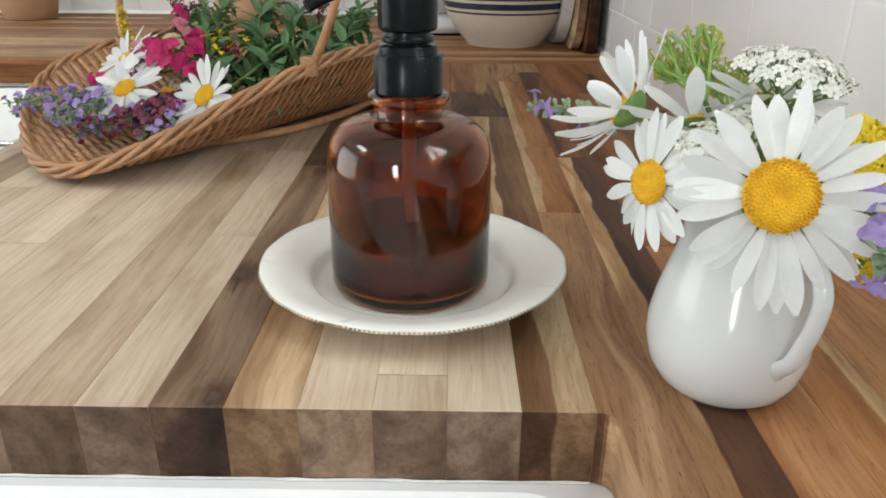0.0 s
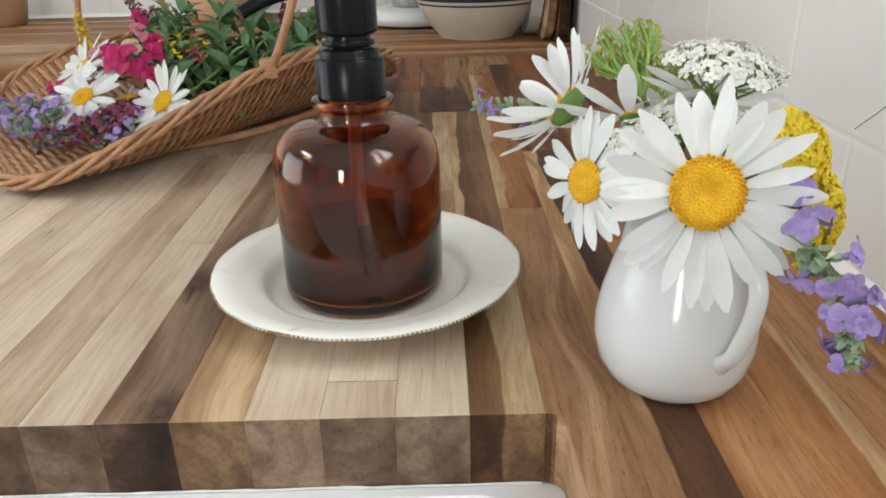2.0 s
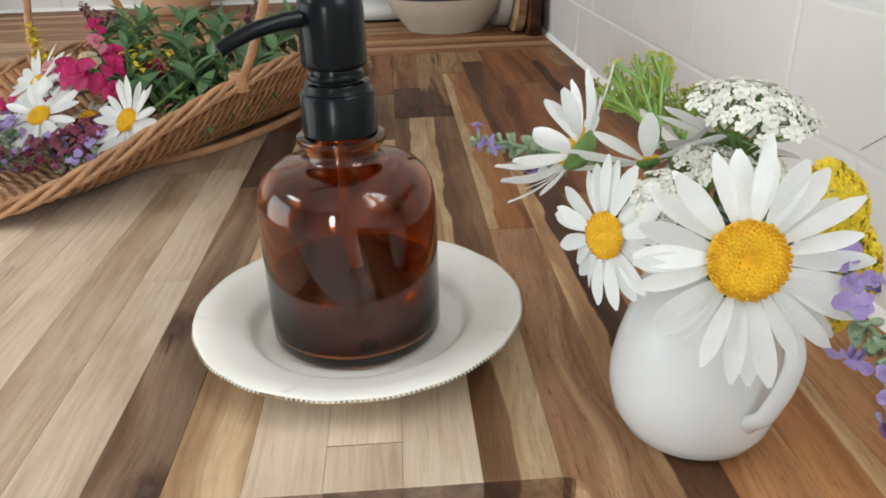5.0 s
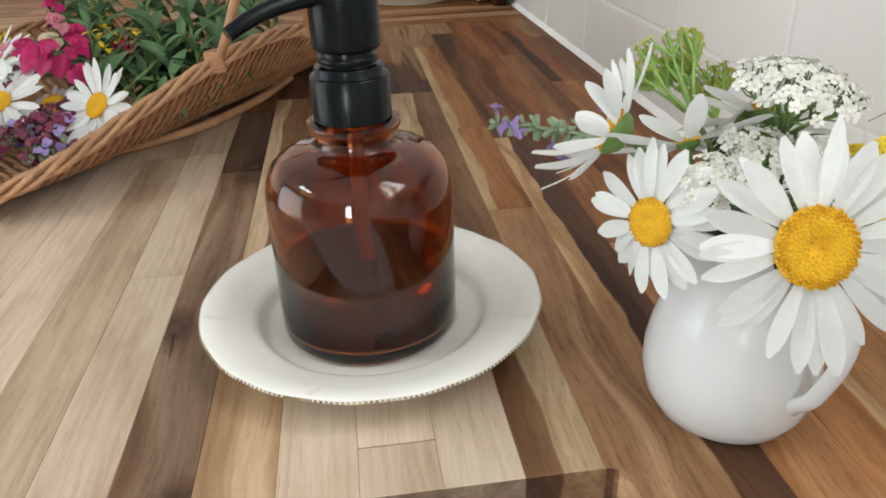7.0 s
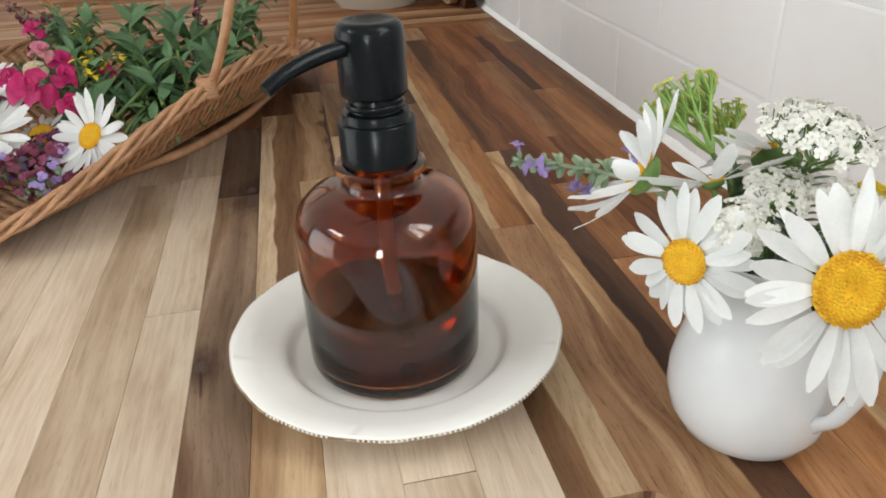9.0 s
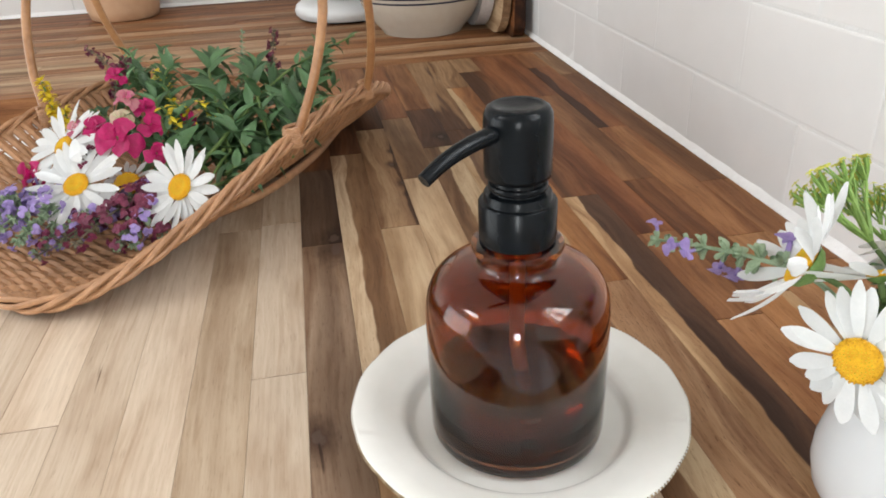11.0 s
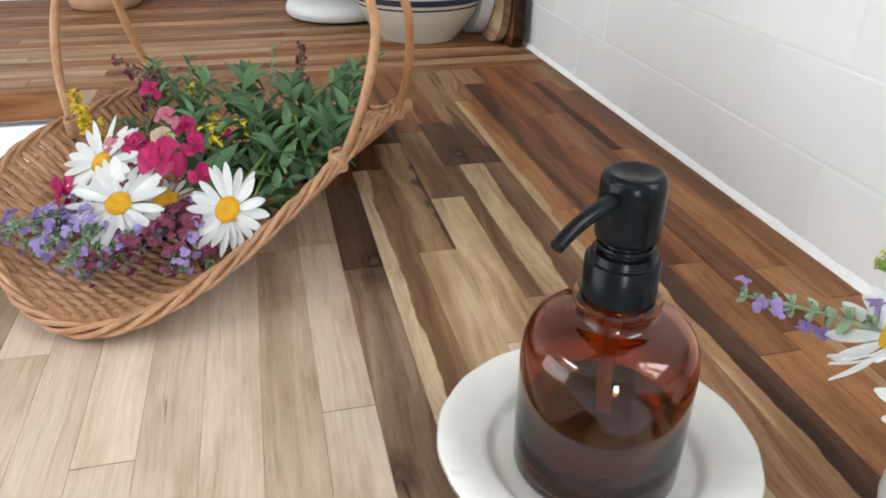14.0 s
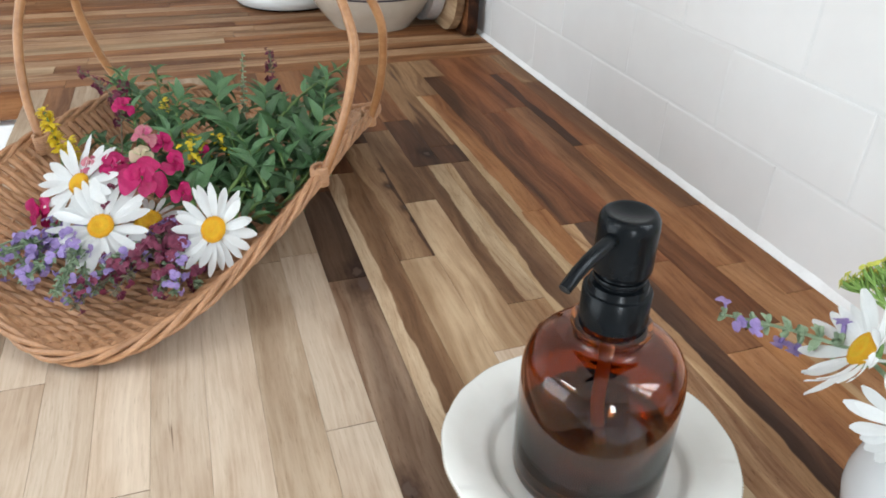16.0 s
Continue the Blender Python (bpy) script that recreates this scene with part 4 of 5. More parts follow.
yarrow((0.211, 0.312, 0.089), (0.75, -0.62, 0.15), 0.0215, GOLDEN, 230, 27, J0 + Vector((0.012, -0.006, 0)), "dense yellow yarrow head hanging beside the jug", dome=0.5)
yarrow((0.200, 0.312, 0.115), (0.60, -0.65, 0.40), 0.0155, GOLDEN, 140, 28, J0 + Vector((0.010, -0.004, 0)), "yellow yarrow head above the jug", dome=0.5)


def catmint(points, seed, label, bloom=MAUVE, green=SAGE, size=1.0, whorls=9, flowers=3, leaves=2, name="catmint_sprig", start=0.25, parent_group="catmint sprigs"):
    """A square-stemmed sprig with whorls of small cups and lipped flowers."""
    rng = random.Random(seed)
    t = thing(name, label, "flower", parent_group)
    pts = spline(points, 10)
    bm = bmesh.new()
    tube(bm, pts, lambda s: (0.0010 - 0.0005 * s) * size, 6)
    part("stem", bm, green, t, smooth=True)
    cups, foli = bmesh.new(), bmesh.new()
    for w in range(whorls):
        s = start + (1 - start) * w / (whorls - 1)
        i = min(int(s * (len(pts) - 1)), len(pts) - 2)
        p, d = pts[i], (pts[i + 1] - pts[i]).normalized()
        k = size * (1.15 - 0.55 * s)
        for c in range(5):
            out = (Matrix.Rotation(rng.uniform(0, 6.28), 3, d) @ d.orthogonal().normalized() + d * rng.uniform(0.1, 0.8)).normalized()
            g = facing(p + out * 0.0012 * k, out)
            lathe_at = [(0.0004, 0), (0.0010, 0.0012), (0.0013, 0.0034), (0.0009, 0.0046)]
            rows = []
            for r, z in lathe_at:
                rows.append([cups.verts.new(g @ Vector((r * k * math.cos(a * 1.0472), r * k * math.sin(a * 1.0472), z * k))) for a in range(6)])
            for a, b in zip(rows, rows[1:]):
                for n in range(6):
                    cups.faces.new((a[n], a[(n + 1) % 6], b[(n + 1) % 6], b[n]))
            if c < flowers and rng.random() < 0.85:
                ob = new("flower", rng.choice(lip_meshes(bloom)))
                ob.parent = t
                ob.matrix_basis = g @ pose(0, 0, 0.004 * k, 0, 0, rng.uniform(0, 360)) @ Matrix.Diagonal((1.25 * k, 1.25 * k, 1.25 * k, 1))
        for c in range(leaves):
            out = (Matrix.Rotation(rng.uniform(0, 6.28), 3, d) @ d.orthogonal().normalized() + d * 0.5).normalized()
            q = out.to_track_quat("X", "Z").to_matrix().to_4x4()
            blade(foli, Matrix.Translation(p) @ q, 0.0075 * k, 0.0045 * k, 0.7, 0.12, 0.25, 4, 0, 0, 0.45, 0.05)
    tagged(part("calyx_cluster", cups, green, t, smooth=True), kind="stuff")
    if leaves:
        tagged(part("leaf_cluster", foli, green, t, smooth=True), kind="stuff")
    return t


catmint([J0 + Vector((-0.008, 0.006, 0)), (0.132, 0.372, 0.106), (0.117, 0.391, 0.1095), (0.103, 0.410, 0.1075), (0.088, 0.428, 0.1045)], 31, "grey-green catmint sprig with purple flowers", size=1.3, whorls=8, start=0.42, flowers=1, leaves=3)
catmint([J0 + Vector((0.012, -0.008, 0)), (0.180, 0.300, 0.092), (0.183, 0.270, 0.093), (0.186, 0.259, 0.086), (0.186, 0.252, 0.078), (0.185, 0.249, 0.070)], 32, "grey-green catmint sprig drooping over the jug's side", size=1.1, whorls=10, start=0.36, flowers=2, leaves=4)
catmint([J0 + Vector((0.010, -0.002, 0)), (0.188, 0.318, 0.098), (0.187, 0.300, 0.1), (0.189, 0.290, 0.096)], 33, "purple catmint flowers behind the large daisy", size=1.1, whorls=4, start=0.6)


def jug_leaf(a, lean, length, seed):
    rng = random.Random(seed)
    t = thing("yarrow_leaf", "dark green feathery yarrow leaf in the jug", "leaf", "jug leaves")
    d = Vector((math.cos(radians(a)), math.sin(radians(a)), 0))
    pts = spline([J0 + d * 0.01, MOUTH + d * 0.02 + Vector((0, 0, 0.008)), MOUTH + d * (0.02 + lean) + Vector((0, 0, length))], 8)
    bm = bmesh.new()
    tube(bm, pts, 0.0008, 6)
    for i in range(4, len(pts) - 1):
        for s in (-1, 1):
            o = (pts[i + 1] - pts[i]).normalized()
            side = (o.cross(Vector((0, 0, 1))).normalized() * s + o * 0.6).normalized()
            blade(bm, Matrix.Translation(pts[i]) @ side.to_track_quat("X", "Z").to_matrix().to_4x4(), 0.011, 0.003, 0.4, 0.1, 0.2, 3)
    part("leaf_blade", bm, LEAF, t, smooth=True)


for n, (a, lean, ln) in enumerate(((200, 0.004, 0.022), (260, 0.006, 0.016), (330, 0.008, 0.024), (40, 0.008, 0.03), (110, 0.008, 0.028), (160, 0.01, 0.018), (285, 0.002, 0.028))):
    jug_leaf(a, lean, ln, 40 + n)

# ---- wicker basket ----
BC = Vector((-0.1440, 0.8172, 0))
BA = radians(59.5)
BL, BW = Vector((math.cos(BA), math.sin(BA), 0)), Vector((math.sin(BA), -math.cos(BA), 0))
HALF, WIDE = 0.2365, 0.127
basket = thing("basket", "brown wicker trug basket with two cane handles", "basket", place=Matrix.Translation(BC) @ Matrix((( BL.x, BW.x, 0, 0), (BL.y, BW.y, 0, 0), (0, 0, 1, 0), (0, 0, 0, 1))))


def rim_w(s, side=-1):
    return (WIDE if side < 0 else 0.955 * WIDE) * max(0.0, 1 - abs(s) ** 2.5) ** 0.50


def rim_z(s):
    return 0.011 + 0.071 * (1 - abs(s) ** 2.0)


def skin(s, v, lift=0.0):
    """A place on the basket's curled sheet: s along, v across, both -1 to 1."""
    w = rim_w(s, v)
    base = 0.0042 + 0.007 * abs(s) ** 6
    z = base + (rim_z(s) - base) * abs(v) ** 2.1
    dz = 2.1 * (rim_z(s) - base) * abs(v) ** 1.1 * (1 if v > 0 else -1)
    n = Vector((0, -dz, max(w, 0.01))).normalized()
    return Vector((s * HALF, v * w * (1 + 0.30 * max(0, -v) * math.exp(-((s + 0.62) / 0.36) ** 2)), z)) + n * lift


ROWN, STAKES = 104, 15
for i in range(ROWN):
    s = -0.985 + 1.97 * (i + 0.5) / ROWN
    n = max(8, int(2.2 * STAKES * max(0.3, rim_w(s) / WIDE)) * 2)
    pts, bm = [], bmesh.new()
    for j in range(n + 1):
        v = -1 + 2 * j / n
        phase = math.pi * ((v * 0.5 + 0.5) * (STAKES * 1.0)) + (math.pi if i % 2 else 0)
        pts.append(skin(s + 0.004 * noise.noise(Vector((i * 0.7, v * 3, 0))), v, 0.0018 * math.sin(phase)))
    tube(bm, pts, 0.00268 + 0.0003 * noise.noise(Vector((i * 1.3, 0, 0))), 6, True, 0.75)
    part("weaver", bm, WICKER, basket, smooth=True)
for j in range(STAKES + 1):
    v = -1 + 2 * (j + 0.5) / (STAKES + 1)
    part("stake", tube(bmesh.new(), [skin(-0.97 + 1.94 * i / 40, v) for i in range(41)], 0.0014, 6), WICKER, basket, smooth=True)
# twisted border
RIM = []
for i in range(361):
    a = 2 * math.pi * i / 360
    s = -math.cos(a)
    RIM.append(Vector((s * HALF, (1 if math.sin(a) >= 0 else -1 - 0.30 * math.exp(-((s + 0.62) / 0.36) ** 2)) * rim_w(s, math.sin(a)), rim_z(s))))


def even(pts, n):
    """The same line in n even steps."""
    d = [0.0]
    for a, b in zip(pts, pts[1:]):
        d.append(d[-1] + (b - a).length)
    out, k = [], 0
    for i in range(n + 1):
        t = d[-1] * i / n
        while k < len(d) - 2 and d[k + 1] < t:
            k += 1
        f = (t - d[k]) / max(d[k + 1] - d[k], 1e-9)
        out.append(pts[k].lerp(pts[k + 1], f))
    return out


RIM = even(RIM, 420)
for strand in range(4):
    bm = bmesh.new()
    pts = []
    for i, p in enumerate(RIM):
        d = (RIM[(i + 1) % 420] - RIM[i - 1 if i else 419]).normalized()
        out = Vector((p.x / HALF ** 2, p.y / WIDE ** 2, 0)).normalized()
        up = d.cross(out).normalized()
        a = 2 * math.pi * (i / 420 * 13 + strand / 4) + 0.0 * noise.noise(Vector((i * 0.05, strand, 0)))
        pts.append(p + out * 0.0026 * math.cos(a) + up * 0.0042 * math.sin(a))
    tube(bm, pts, 0.0022, 7, False)
    part("rim_strand", bm, WICKER, basket, "twisted wicker border", True)
for s in (-0.064, 0.065):
    w, z = rim_w(s / HALF), rim_z(s / HALF)
    pts = []
    for i in range(0, 25):
        a = math.pi * i / 24
        c = math.cos(a)
        bulge = (w + (0.036 if c < 0 else 0.056) * math.sin(a) ** 0.7)
        pts.append((s * (1 - 0.85 * math.sin(a) ** 0.9), (0.0165 if c < 0 else 0.001) * min(1.0, 2 * math.sin(a)) - (0.006 if c < 0 else 0.0) - bulge * (1 if c > 0 else -1) * abs(c) ** 0.80, z - 0.006 + 0.185 * math.sin(a) ** 0.86))
    bm = bmesh.new()
    tube(bm, spline(pts, 3), 0.0037, 12)
    handle = part("handle", bm, CANE, basket, "bent varnished cane handle", True)
    for sign in (-1, 1):
        bm = bmesh.new()
        for k in range(2):
            coil = []
            for i in range(49):
                a = 2 * math.pi * i / 12 + k * math.pi
                coil.append(Vector((s + 0.0064 * math.cos(a), sign * (w + 0.0058 * math.sin(a)) - (0.006 if sign > 0 else 0.0), z - 0.007 + 0.015 * i / 48)))
            tube(bm, coil, 0.0017, 6)
        part("binding", bm, WICKER, handle, "wicker binding round the handle's foot", True)


# the cane skid under the basket
back = basket.matrix_basis.inverted()
bm = bmesh.new()
tube(bm, spline([back @ Vector(p) for p in ((-0.190, 0.712, 0.0072), (-0.164, 0.731, 0.0042), (-0.110, 0.774, 0.0042), (-0.064, 0.852, 0.0042), (-0.036, 0.917, 0.0080))], 6), 0.0041, 10)
part("skid", bm, WICKER, basket, "pale cane skid under the basket", True)

# ---- cut flowers in the basket ----
BROOT = Vector((-0.11, 0.80, 0.045))
daisy((-0.236, 0.702, 0.0570), (-0.20, -0.55, 0.80), 0.0385, 0.0096, 25, 0, 51, BROOT, "white daisy lying in the basket", wide=1.1)
daisy((-0.158, 0.675, 0.057), (-0.50, -0.62, 0.62), 0.0342, 0.0100, 24, -12, 52, BROOT, "white daisy leaning on the basket's rim", wide=1.15)
daisy((-0.250, 0.742, 0.0745), (-0.50, -0.48, 0.72), 0.0385, 0.0086, 24, 0, 53, BROOT, "white daisy on top of the cut flowers", wide=1.1)
daisy((-0.205, 0.718, 0.0470), (-0.05, -0.60, 0.78), 0.025, 0.0105, 18, 20, 54, BROOT, "white daisy half hidden among purple flowers")


def ruffled(place, normal, size, colour, seed, label, lobes=6):
    """A full ruffled bloom of overlapping wavy petals."""
    rng = random.Random(seed)
    m = facing(place, normal)
    t = thing("snapdragon_bloom", label, "flower", "magenta blooms", place=m)
    for i in range(lobes):
        ring = i / lobes
        a = i * 137.5 + rng.uniform(-15, 15)
        k = size * (0.55 + 0.5 * ring)
        bm = bmesh.new()
        blade(bm, pose(0, 0, 0, 0, 0, a) @ pose(size * 0.06, 0, size * (0.18 - 0.2 * ring), rng.uniform(-25, 25), -50 + 58 * ring, 0), k, k * 1.12, 0.9 * ring + 0.2, 0.16 * (1 - ring), 0.75, 7, rng.uniform(-0.5, 0.5), 0.06, 0.7, 0.09)
        part("petal", bm, colour, t, smooth=True)
    bm = bmesh.new()
    tube(bm, [(0, 0, -size * 0.9), (0, 0, 0)], lambda s: size * (0.08 + 0.12 * s), 10)
    part("cup", bm, CALYX, t, smooth=True)


for n, (p, nr, sz, c) in enumerate((
        ((-0.203, 0.719, 0.084), (0.05, -0.80, 0.60), 0.0195, PINK), ((-0.181, 0.733, 0.088), (0.50, -0.60, 0.55), 0.0140, PINK),
        ((-0.224, 0.742, 0.086), (-0.2, -0.60, 0.75), 0.0150, PINK), ((-0.199, 0.752, 0.104), (0.1, -0.50, 0.85), 0.0125, ROSE),
        ((-0.187, 0.757, 0.094), (0.3, -0.50, 0.80), 0.0135, PINK), ((-0.283, 0.752, 0.051), (-0.6, -0.60, 0.4), 0.0185, PINK),
        ((-0.160, 0.765, 0.080), (0.5, -0.60, 0.6), 0.0125, PINK), ((-0.222, 0.758, 0.078), (0, -0.6, 0.8), 0.014, PINK), ((-0.240, 0.752, 0.083), (-0.2, -0.6, 0.8), 0.013, ROSE), ((-0.177, 0.711, 0.072), (0.4, -0.8, 0.3), 0.012, PINK))):
    ruffled(p, nr, sz * (1.0 if n == 0 else 0.86), c, 60 + n, "magenta ruffled bloom among the cut flowers" if c is PINK else "faded pink bloom among the cut flowers")

for n, p in enumerate(((-0.203, 0.741, 0.093), (-0.228, 0.748, 0.084))):
    ruffled(p, (0.1, -0.6, 0.8), 0.0095, BUD, 75 + n, "pale cream-green bud among the magenta blooms")
ruffled((-0.214, 0.800, 0.112), (0.1, -0.5, 0.8), 0.010, PINK, 78, "small magenta bloom at the tip of the stem")

LEAFS = []
for n in range(5):
    rng = random.Random(70 + n)
    bm = bmesh.new()
    blade(bm, Matrix.Identity(4), 1.0, rng.uniform(0.34, 0.45), rng.uniform(0.3, 1.0), rng.uniform(0.12, 0.24), 0.04, 8, rng.uniform(-0.3, 0.3), 0, 0.36, 0.03)
    me = bpy.data.meshes.new("leaf")
    bm.to_mesh(me)
    bm.free()
    me.polygons.foreach_set("use_smooth", [True] * len(me.polygons))
    me.materials.append(LEAF)
    LEAFS.append(me)


def mint(points, seed, label, pairs=8, size=0.024, tip=None):
    """A leafy stem with pairs of pointed leaves."""
    rng = random.Random(seed)
    t = thing("mint_stem", label, "foliage", "leafy stems")
    pts = spline(points, 10)
    bm = bmesh.new()
    tube(bm, pts, lambda s: 0.0017 - 0.0009 * s, 7)
    part("stem", bm, STEM, t, smooth=True)
    for k in range(pairs):
        s = 0.06 + 0.92 * k / (pairs - 1)
        i = min(int(s * (len(pts) - 1)), len(pts) - 2)
        d = (pts[i + 1] - pts[i]).normalized()
        u = Matrix.Rotation(rng.uniform(0, 0.6) + (1.57 if k % 2 else 0), 3, d) @ d.orthogonal().normalized()
        for sign in (-1, 1):
            out = (u * sign + d * rng.uniform(0.35, 0.9) + Vector((0, 0, rng.uniform(-0.1, 0.35)))).normalized()
            ob = new("leaf", rng.choice(LEAFS))
            ob.parent = t
            ln = size * (1.1 - 0.55 * s) * rng.uniform(0.75, 1.2)
            ob.matrix_basis = Matrix.Translation(pts[i]) @ out.to_track_quat("X", "Z").to_matrix().to_4x4() @ pose(0, 0, 0, rng.uniform(-35, 35)) @ Matrix.Diagonal((ln, ln, ln, 1))
    return t


rngm = random.Random(5)
for n in range(19):
    f = n / 18
    a = Vector((-0.175 + 0.10 * f + rngm.uniform(-0.02, 0.02), 0.72 + 0.02 * f, 0.040 + rngm.uniform(0, 0.02)))
    top = Vector((-0.245 + 0.205 * f + rngm.uniform(-0.025, 0.025), 0.845 + rngm.uniform(-0.05, 0.055), 0.078 + rngm.uniform(-0.02, 0.042)))
    mid = a.lerp(top, 0.55) + Vector((rngm.uniform(-0.015, 0.015), rngm.uniform(-0.01, 0.02), rngm.uniform(0.0, 0.02)))
    mint([a, mid, top], 80 + n, "leafy green mint stem with pointed leaves", 17, rngm.uniform(0.024, 0.032))
for n, (a, b, c) in enumerate((((-0.14, 0.70, 0.045), (-0.10, 0.72, 0.050), (-0.045, 0.775, 0.082)), ((-0.13, 0.71, 0.05), (-0.09, 0.76, 0.055), (-0.03, 0.84, 0.082)), ((-0.15, 0.72, 0.055), (-0.08, 0.80, 0.10), (-0.01, 0.87, 0.115)))):
    mint([a, b, c], 110 + n, "long green mint stem reaching over the basket's end", 12, 0.024)


def yellow_spike(base, top, seed, label, count=22, size=0.0105):
    rng = random.Random(seed)
    t = thing("goldenrod_spike", label, "flower", "yellow spikes")
    pts = spline([base, (Vector(base) + Vector(top)) / 2 + Vector((0.003, 0, 0)), top], 8)
    bm = bmesh.new()
    tube(bm, pts, 0.001, 6)
    part("stem", bm, STEM, t, smooth=True)
    bm = bmesh.new()
    for i in range(count):
        p = pts[int(len(pts) * (0.45 + 0.54 * i / count))]
        for k in range(4):
            d = Vector((rng.uniform(-1, 1), rng.uniform(-1, 1), rng.uniform(-0.2, 1))).normalized()
            blade(bm, Matrix.Translation(p + d * 0.0012) @ d.to_track_quat("X", "Z").to_matrix().to_4x4(), size * rng.uniform(0.6, 1.1), size * 0.55, 0.8, 0.1, 0.4, 3)
    tagged(part("flower_cluster", bm, GOLDEN, t, "small yellow flowers", True), kind="stuff")
    return t


yellow_spike((-0.270, 0.795, 0.050), (-0.272, 0.801, 0.112), 130, "upright spike of small yellow flowers", 34, 0.0068)
yellow_spike((-0.262, 0.790, 0.050), (-0.259, 0.793, 0.090), 131, "upright spike of small yellow flowers", 16, 0.0068)
for n, p in enumerate(((-0.166, 0.760, 0.098), (-0.147, 0.763, 0.095), (-0.172, 0.742, 0.099), (-0.185, 0.805, 0.112))):
    yellow_spike((p[0] + 0.01, p[1] + 0.01, p[2] - 0.035), p, 140 + n, "small yellow flowers among the mint leaves", 6, 0.0065)

catmint([(-0.120, 0.825, 0.070), (-0.117, 0.842, 0.092), (-0.112, 0.868, 0.130)], 146, "pale green unopened flower spike among the mint", bloom=SAGE, green=SAGE, size=0.75, whorls=16, start=0.35, flowers=0, leaves=0, name="herb_sprig", parent_group="herb sprigs")
rngl = random.Random(9)
for n in range(11):
    f = n / 10
    a = Vector((-0.235 + rngl.uniform(-0.01, 0.01), 0.735 + rngl.uniform(-0.02, 0.02), 0.034))
    b = Vector((-0.338 + 0.085 * f + rngl.uniform(-0.012, 0.012), 0.690 - 0.035 * f + rngl.uniform(-0.02, 0.025), 0.040 + rngl.uniform(-0.006, 0.012)))
    catmint([a, a.lerp(b, 0.5) + Vector((0, 0, 0.008)), b], 150 + n, "purple catmint sprig lying in the basket", size=1.15, whorls=8, start=0.3, flowers=1 + n % 2, leaves=4)
for n in range(9):
    f = n / 8
    a = Vector((-0.175, 0.715, 0.042))
    b = Vector((-0.272 + 0.095 * f + rngl.uniform(-0.01, 0.01), 0.652 - 0.012 * f + rngl.uniform(-0.015, 0.02), 0.026 + rngl.uniform(-0.004, 0.01)))
    catmint([a, a.lerp(b, 0.5) + Vector((0, 0, 0.006)), b], 170 + n, "faded brownish-purple herb sprig lying in the basket", bloom=WINE if n % 3 else MAUVE, green=DRY if n % 3 == 1 else SAGE, size=1.1, whorls=12, start=0.15, flowers=2, name="herb_sprig", parent_group="herb sprigs")
for n, (a, b) in enumerate((((-0.20, 0.79, 0.09), (-0.252, 0.875, 0.122)), ((-0.09, 0.83, 0.075), (-0.085, 0.90, 0.121)), ((-0.215, 0.745, 0.062), (-0.235, 0.715, 0.066)), ((-0.22, 0.78, 0.08), (-0.215, 0.86, 0.115)))):
    a, b = Vector(a), Vector(b)
    catmint([a, a.lerp(b, 0.5) + Vector((0, 0, 0.008)), b], 190 + n, "thin wine-red flower spike in the basket", bloom=WINE, green=DRY, size=0.7, whorls=12, start=0.3, flowers=3, leaves=0, name="herb_sprig", parent_group="herb sprigs")

# ---- far worktop ----
bowl = thing("mixing_bowl", "cream stoneware mixing bowl with navy stripes", "bowl", place=pose(0.142, 1.432, 0))
part("bowl_body", lathe(bmesh.new(), [(0, 0.003), (0.060, 0.003), (0.063, 0.0), (0.067, 0.0), (0.070, 0.005), (0.088, 0.026), (0.101, 0.047), (0.110, 0.068), (0.1165, 0.095), (0.120, 0.125), (0.124, 0.133), (0.121, 0.136), (0.114, 0.127), (0.108, 0.085), (0.095, 0.050), (0.07, 0.02), (0, 0.012)], 72), BOWLW, bowl, smooth=True)
for z0, z1 in ((0.0575, 0.0605), (0.0655, 0.0755), (0.0805, 0.0835)):
    def rr(z):
        prof = [(0.088, 0.026), (0.101, 0.047), (0.110, 0.068), (0.1165, 0.095)]
        for (ra, za), (rb, zb) in zip(prof, prof[1:]):
            if za <= z <= zb:
                return ra + (rb - ra) * (z - za) / (zb - za)
        return 0.11
    part("stripe", lathe(bmesh.new(), [(rr(z0) - 0.001, z0), (rr(z0) + 0.0005, z0), (rr((z0 + z1) / 2) + 0.0006, (z0 + z1) / 2), (rr(z1) + 0.0005, z1), (rr(z1) - 0.001, z1)], 72), NAVY, bowl, "navy glazed stripe", True)

mixer = thing("stand_mixer", "white enamelled appliance base with a steel bowl", "mixer", place=pose(0.028, 1.620, 0))
part("base", lathe(bmesh.new(), [(0, 0.0), (0.088, 0.0), (0.092, 0.003), (0.099, 0.010), (0.100, 0.017), (0.097, 0.025), (0.088, 0.031), (0.070, 0.034), (0, 0.036)], 56), PAINT, mixer, "white enamelled base", True)
part("foot", lathe(bmesh.new(), [(0.085, 0.001), (0.090, 0.0005), (0.0935, 0.003), (0.0925, 0.0045)], 56), BLACK, mixer, "dark rubber foot", True)
part("steel_bowl", lathe(bmesh.new(), [(0, 0.036), (0.045, 0.036), (0.047, 0.038), (0.046, 0.056), (0.048, 0.060), (0.066, 0.072), (0.082, 0.092), (0.092, 0.120), (0.098, 0.165), (0.1, 0.168), (0.097, 0.168), (0.09, 0.12), (0.06, 0.075), (0, 0.066)], 56), STEEL, mixer, "polished steel bowl", True)

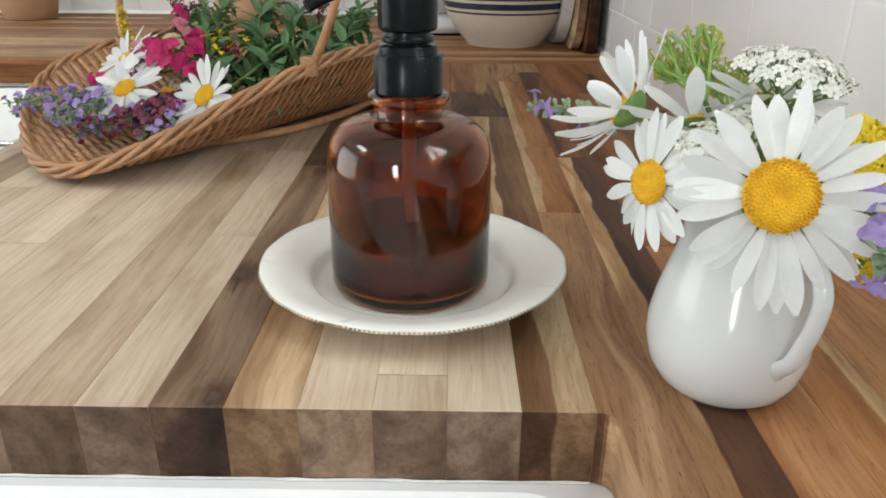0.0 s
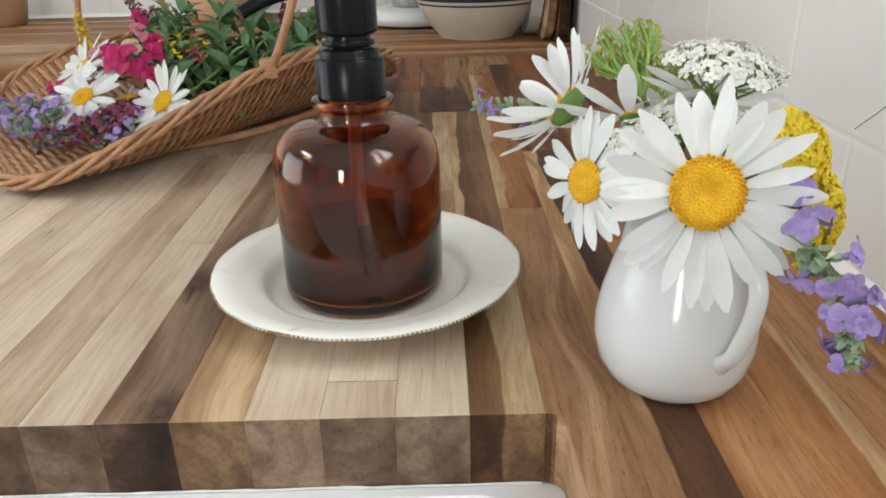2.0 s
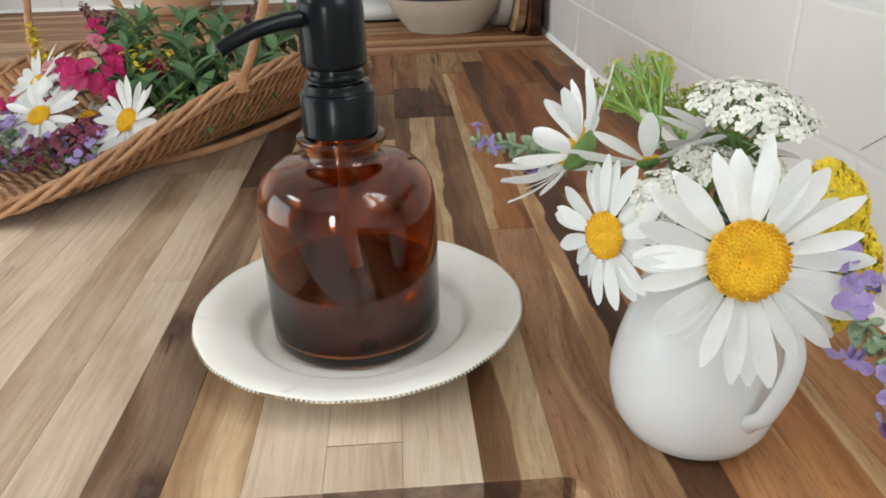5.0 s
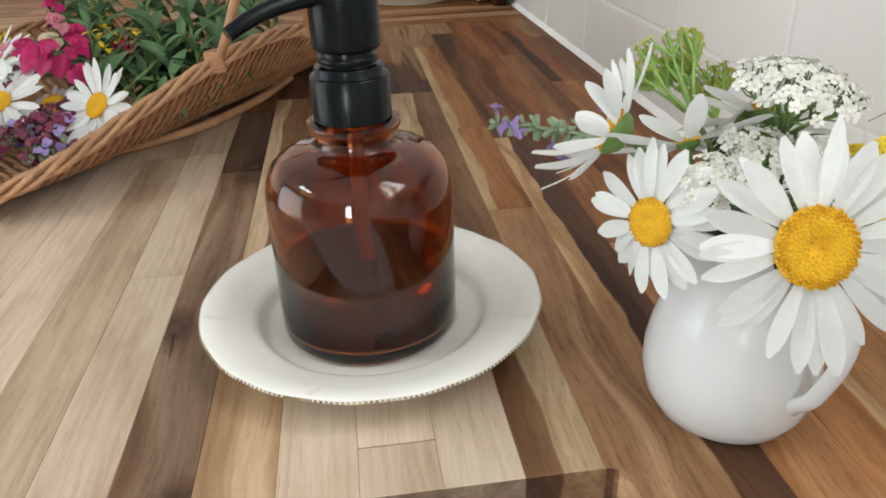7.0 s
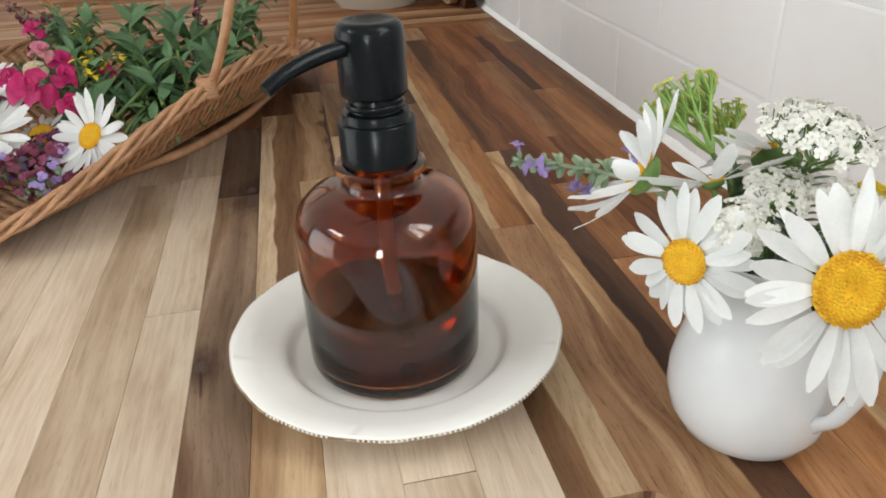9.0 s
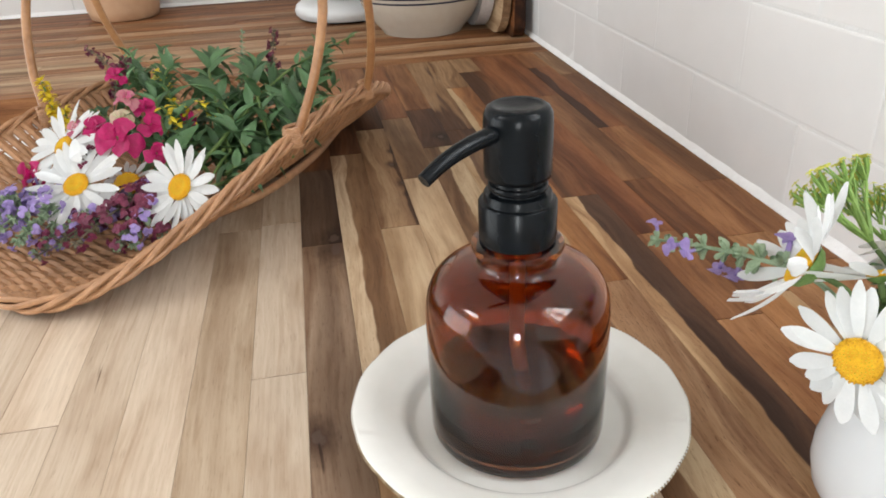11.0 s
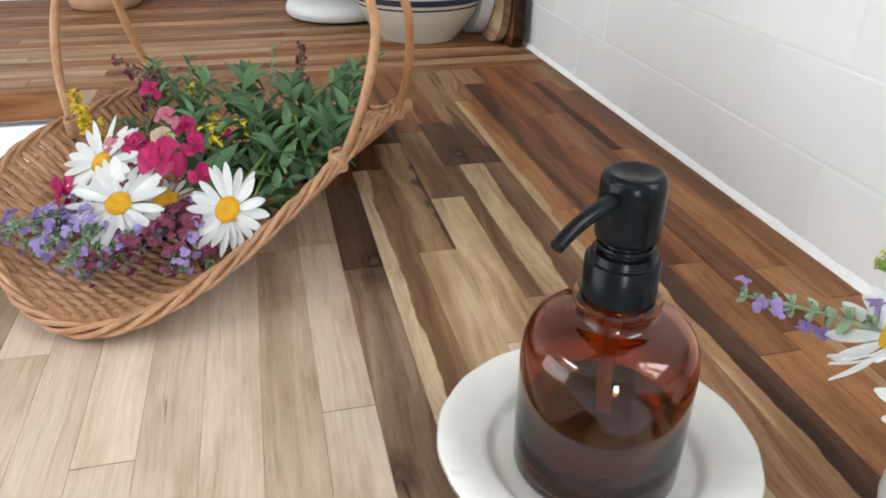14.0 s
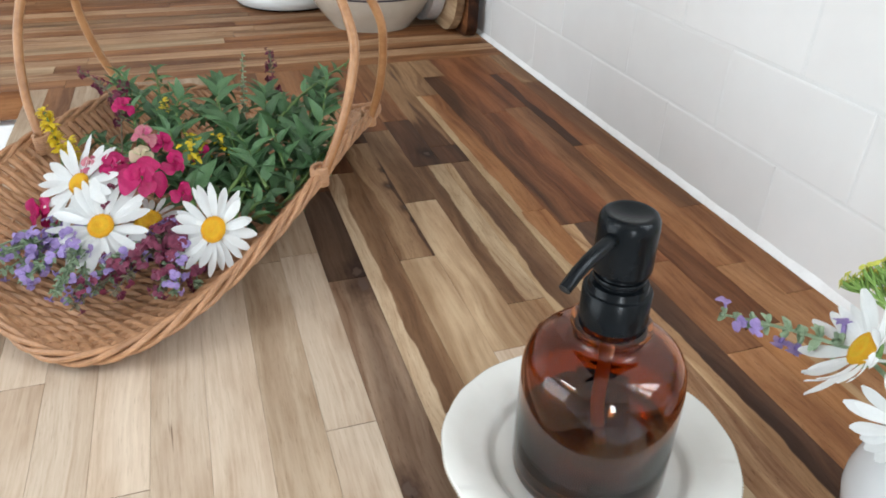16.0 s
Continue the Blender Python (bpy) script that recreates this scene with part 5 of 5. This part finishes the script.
pot = thing("crock", "tan clay crock with a pale glazed upper half", "crock", place=pose(-0.414, 1.796, 0))
part("crock_body", lathe(bmesh.new(), [(0, 0.002), (0.060, 0.0), (0.0655, 0.003), (0.070, 0.02), (0.0735, 0.050), (0.0735, 0.053), (0, 0.053)], 48), CROCK, pot, "bare tan clay foot", True)
part("crock_upper", lathe(bmesh.new(), [(0, 0.0531), (0.0735, 0.0531), (0.0745, 0.056), (0.076, 0.09), (0.075, 0.13), (0.070, 0.15), (0.072, 0.158), (0.066, 0.158), (0.066, 0.06), (0, 0.06)], 48), GLAZE, pot, "pale glazed wall", True)
dishp = thing("terracotta_pot", "small terracotta pot on the far worktop", "pot", place=pose(-0.895, 1.765, 0))
part("pot_body", lathe(bmesh.new(), [(0, 0.0), (0.050, 0.0), (0.0545, 0.003), (0.066, 0.06), (0.070, 0.062), (0.072, 0.085), (0.066, 0.085), (0.060, 0.06), (0.048, 0.01), (0, 0.01)], 48), CROCK, dishp, smooth=True)


def board(name, label, material, x, y0, y1, height, thick, lean, radius):
    """A rounded board that leans on the side wall."""
    bm = bmesh.new()
    pts = rounded(y0, y1, 0, height, radius, 10)
    lo = [bm.verts.new((0.0, p, q)) for p, q in pts]
    hi = [bm.verts.new((-thick, p, q)) for p, q in pts]
    bm.faces.new(lo)
    bm.faces.new(hi[::-1])
    for i in range(len(lo)):
        j = (i + 1) % len(lo)
        bm.faces.new((lo[i], lo[j], hi[j], hi[i]))
    bmesh.ops.bevel(bm, geom=[e for e in bm.edges if len(e.link_faces) == 2 and abs(e.calc_face_angle(0)) > 1.2], offset=min(thick * 0.25, 0.004), segments=3, affect='EDGES')
    ob = part(name, bm, material, smooth=False, place=pose(x, 0, 0.0004, 0, lean, 0))
    return tagged(ob, label, "board", "boards leaning on the wall")


board("chopping_board", "dark wooden chopping board leaning on the tiles", WOOD["D"], 0.2845, 1.298, 1.62, 0.36, 0.018, 1.2, 0.02)
board("chopping_board", "pale wooden chopping board with rounded corners", WOOD["S"], 0.262, 1.306, 1.60, 0.31, 0.013, 2.2, 0.06)
board("marble_board", "round-cornered grey marble board leaning on the boards", MARBLE, 0.2455, 1.345, 1.60, 0.27, 0.020, 3.5, 0.09)
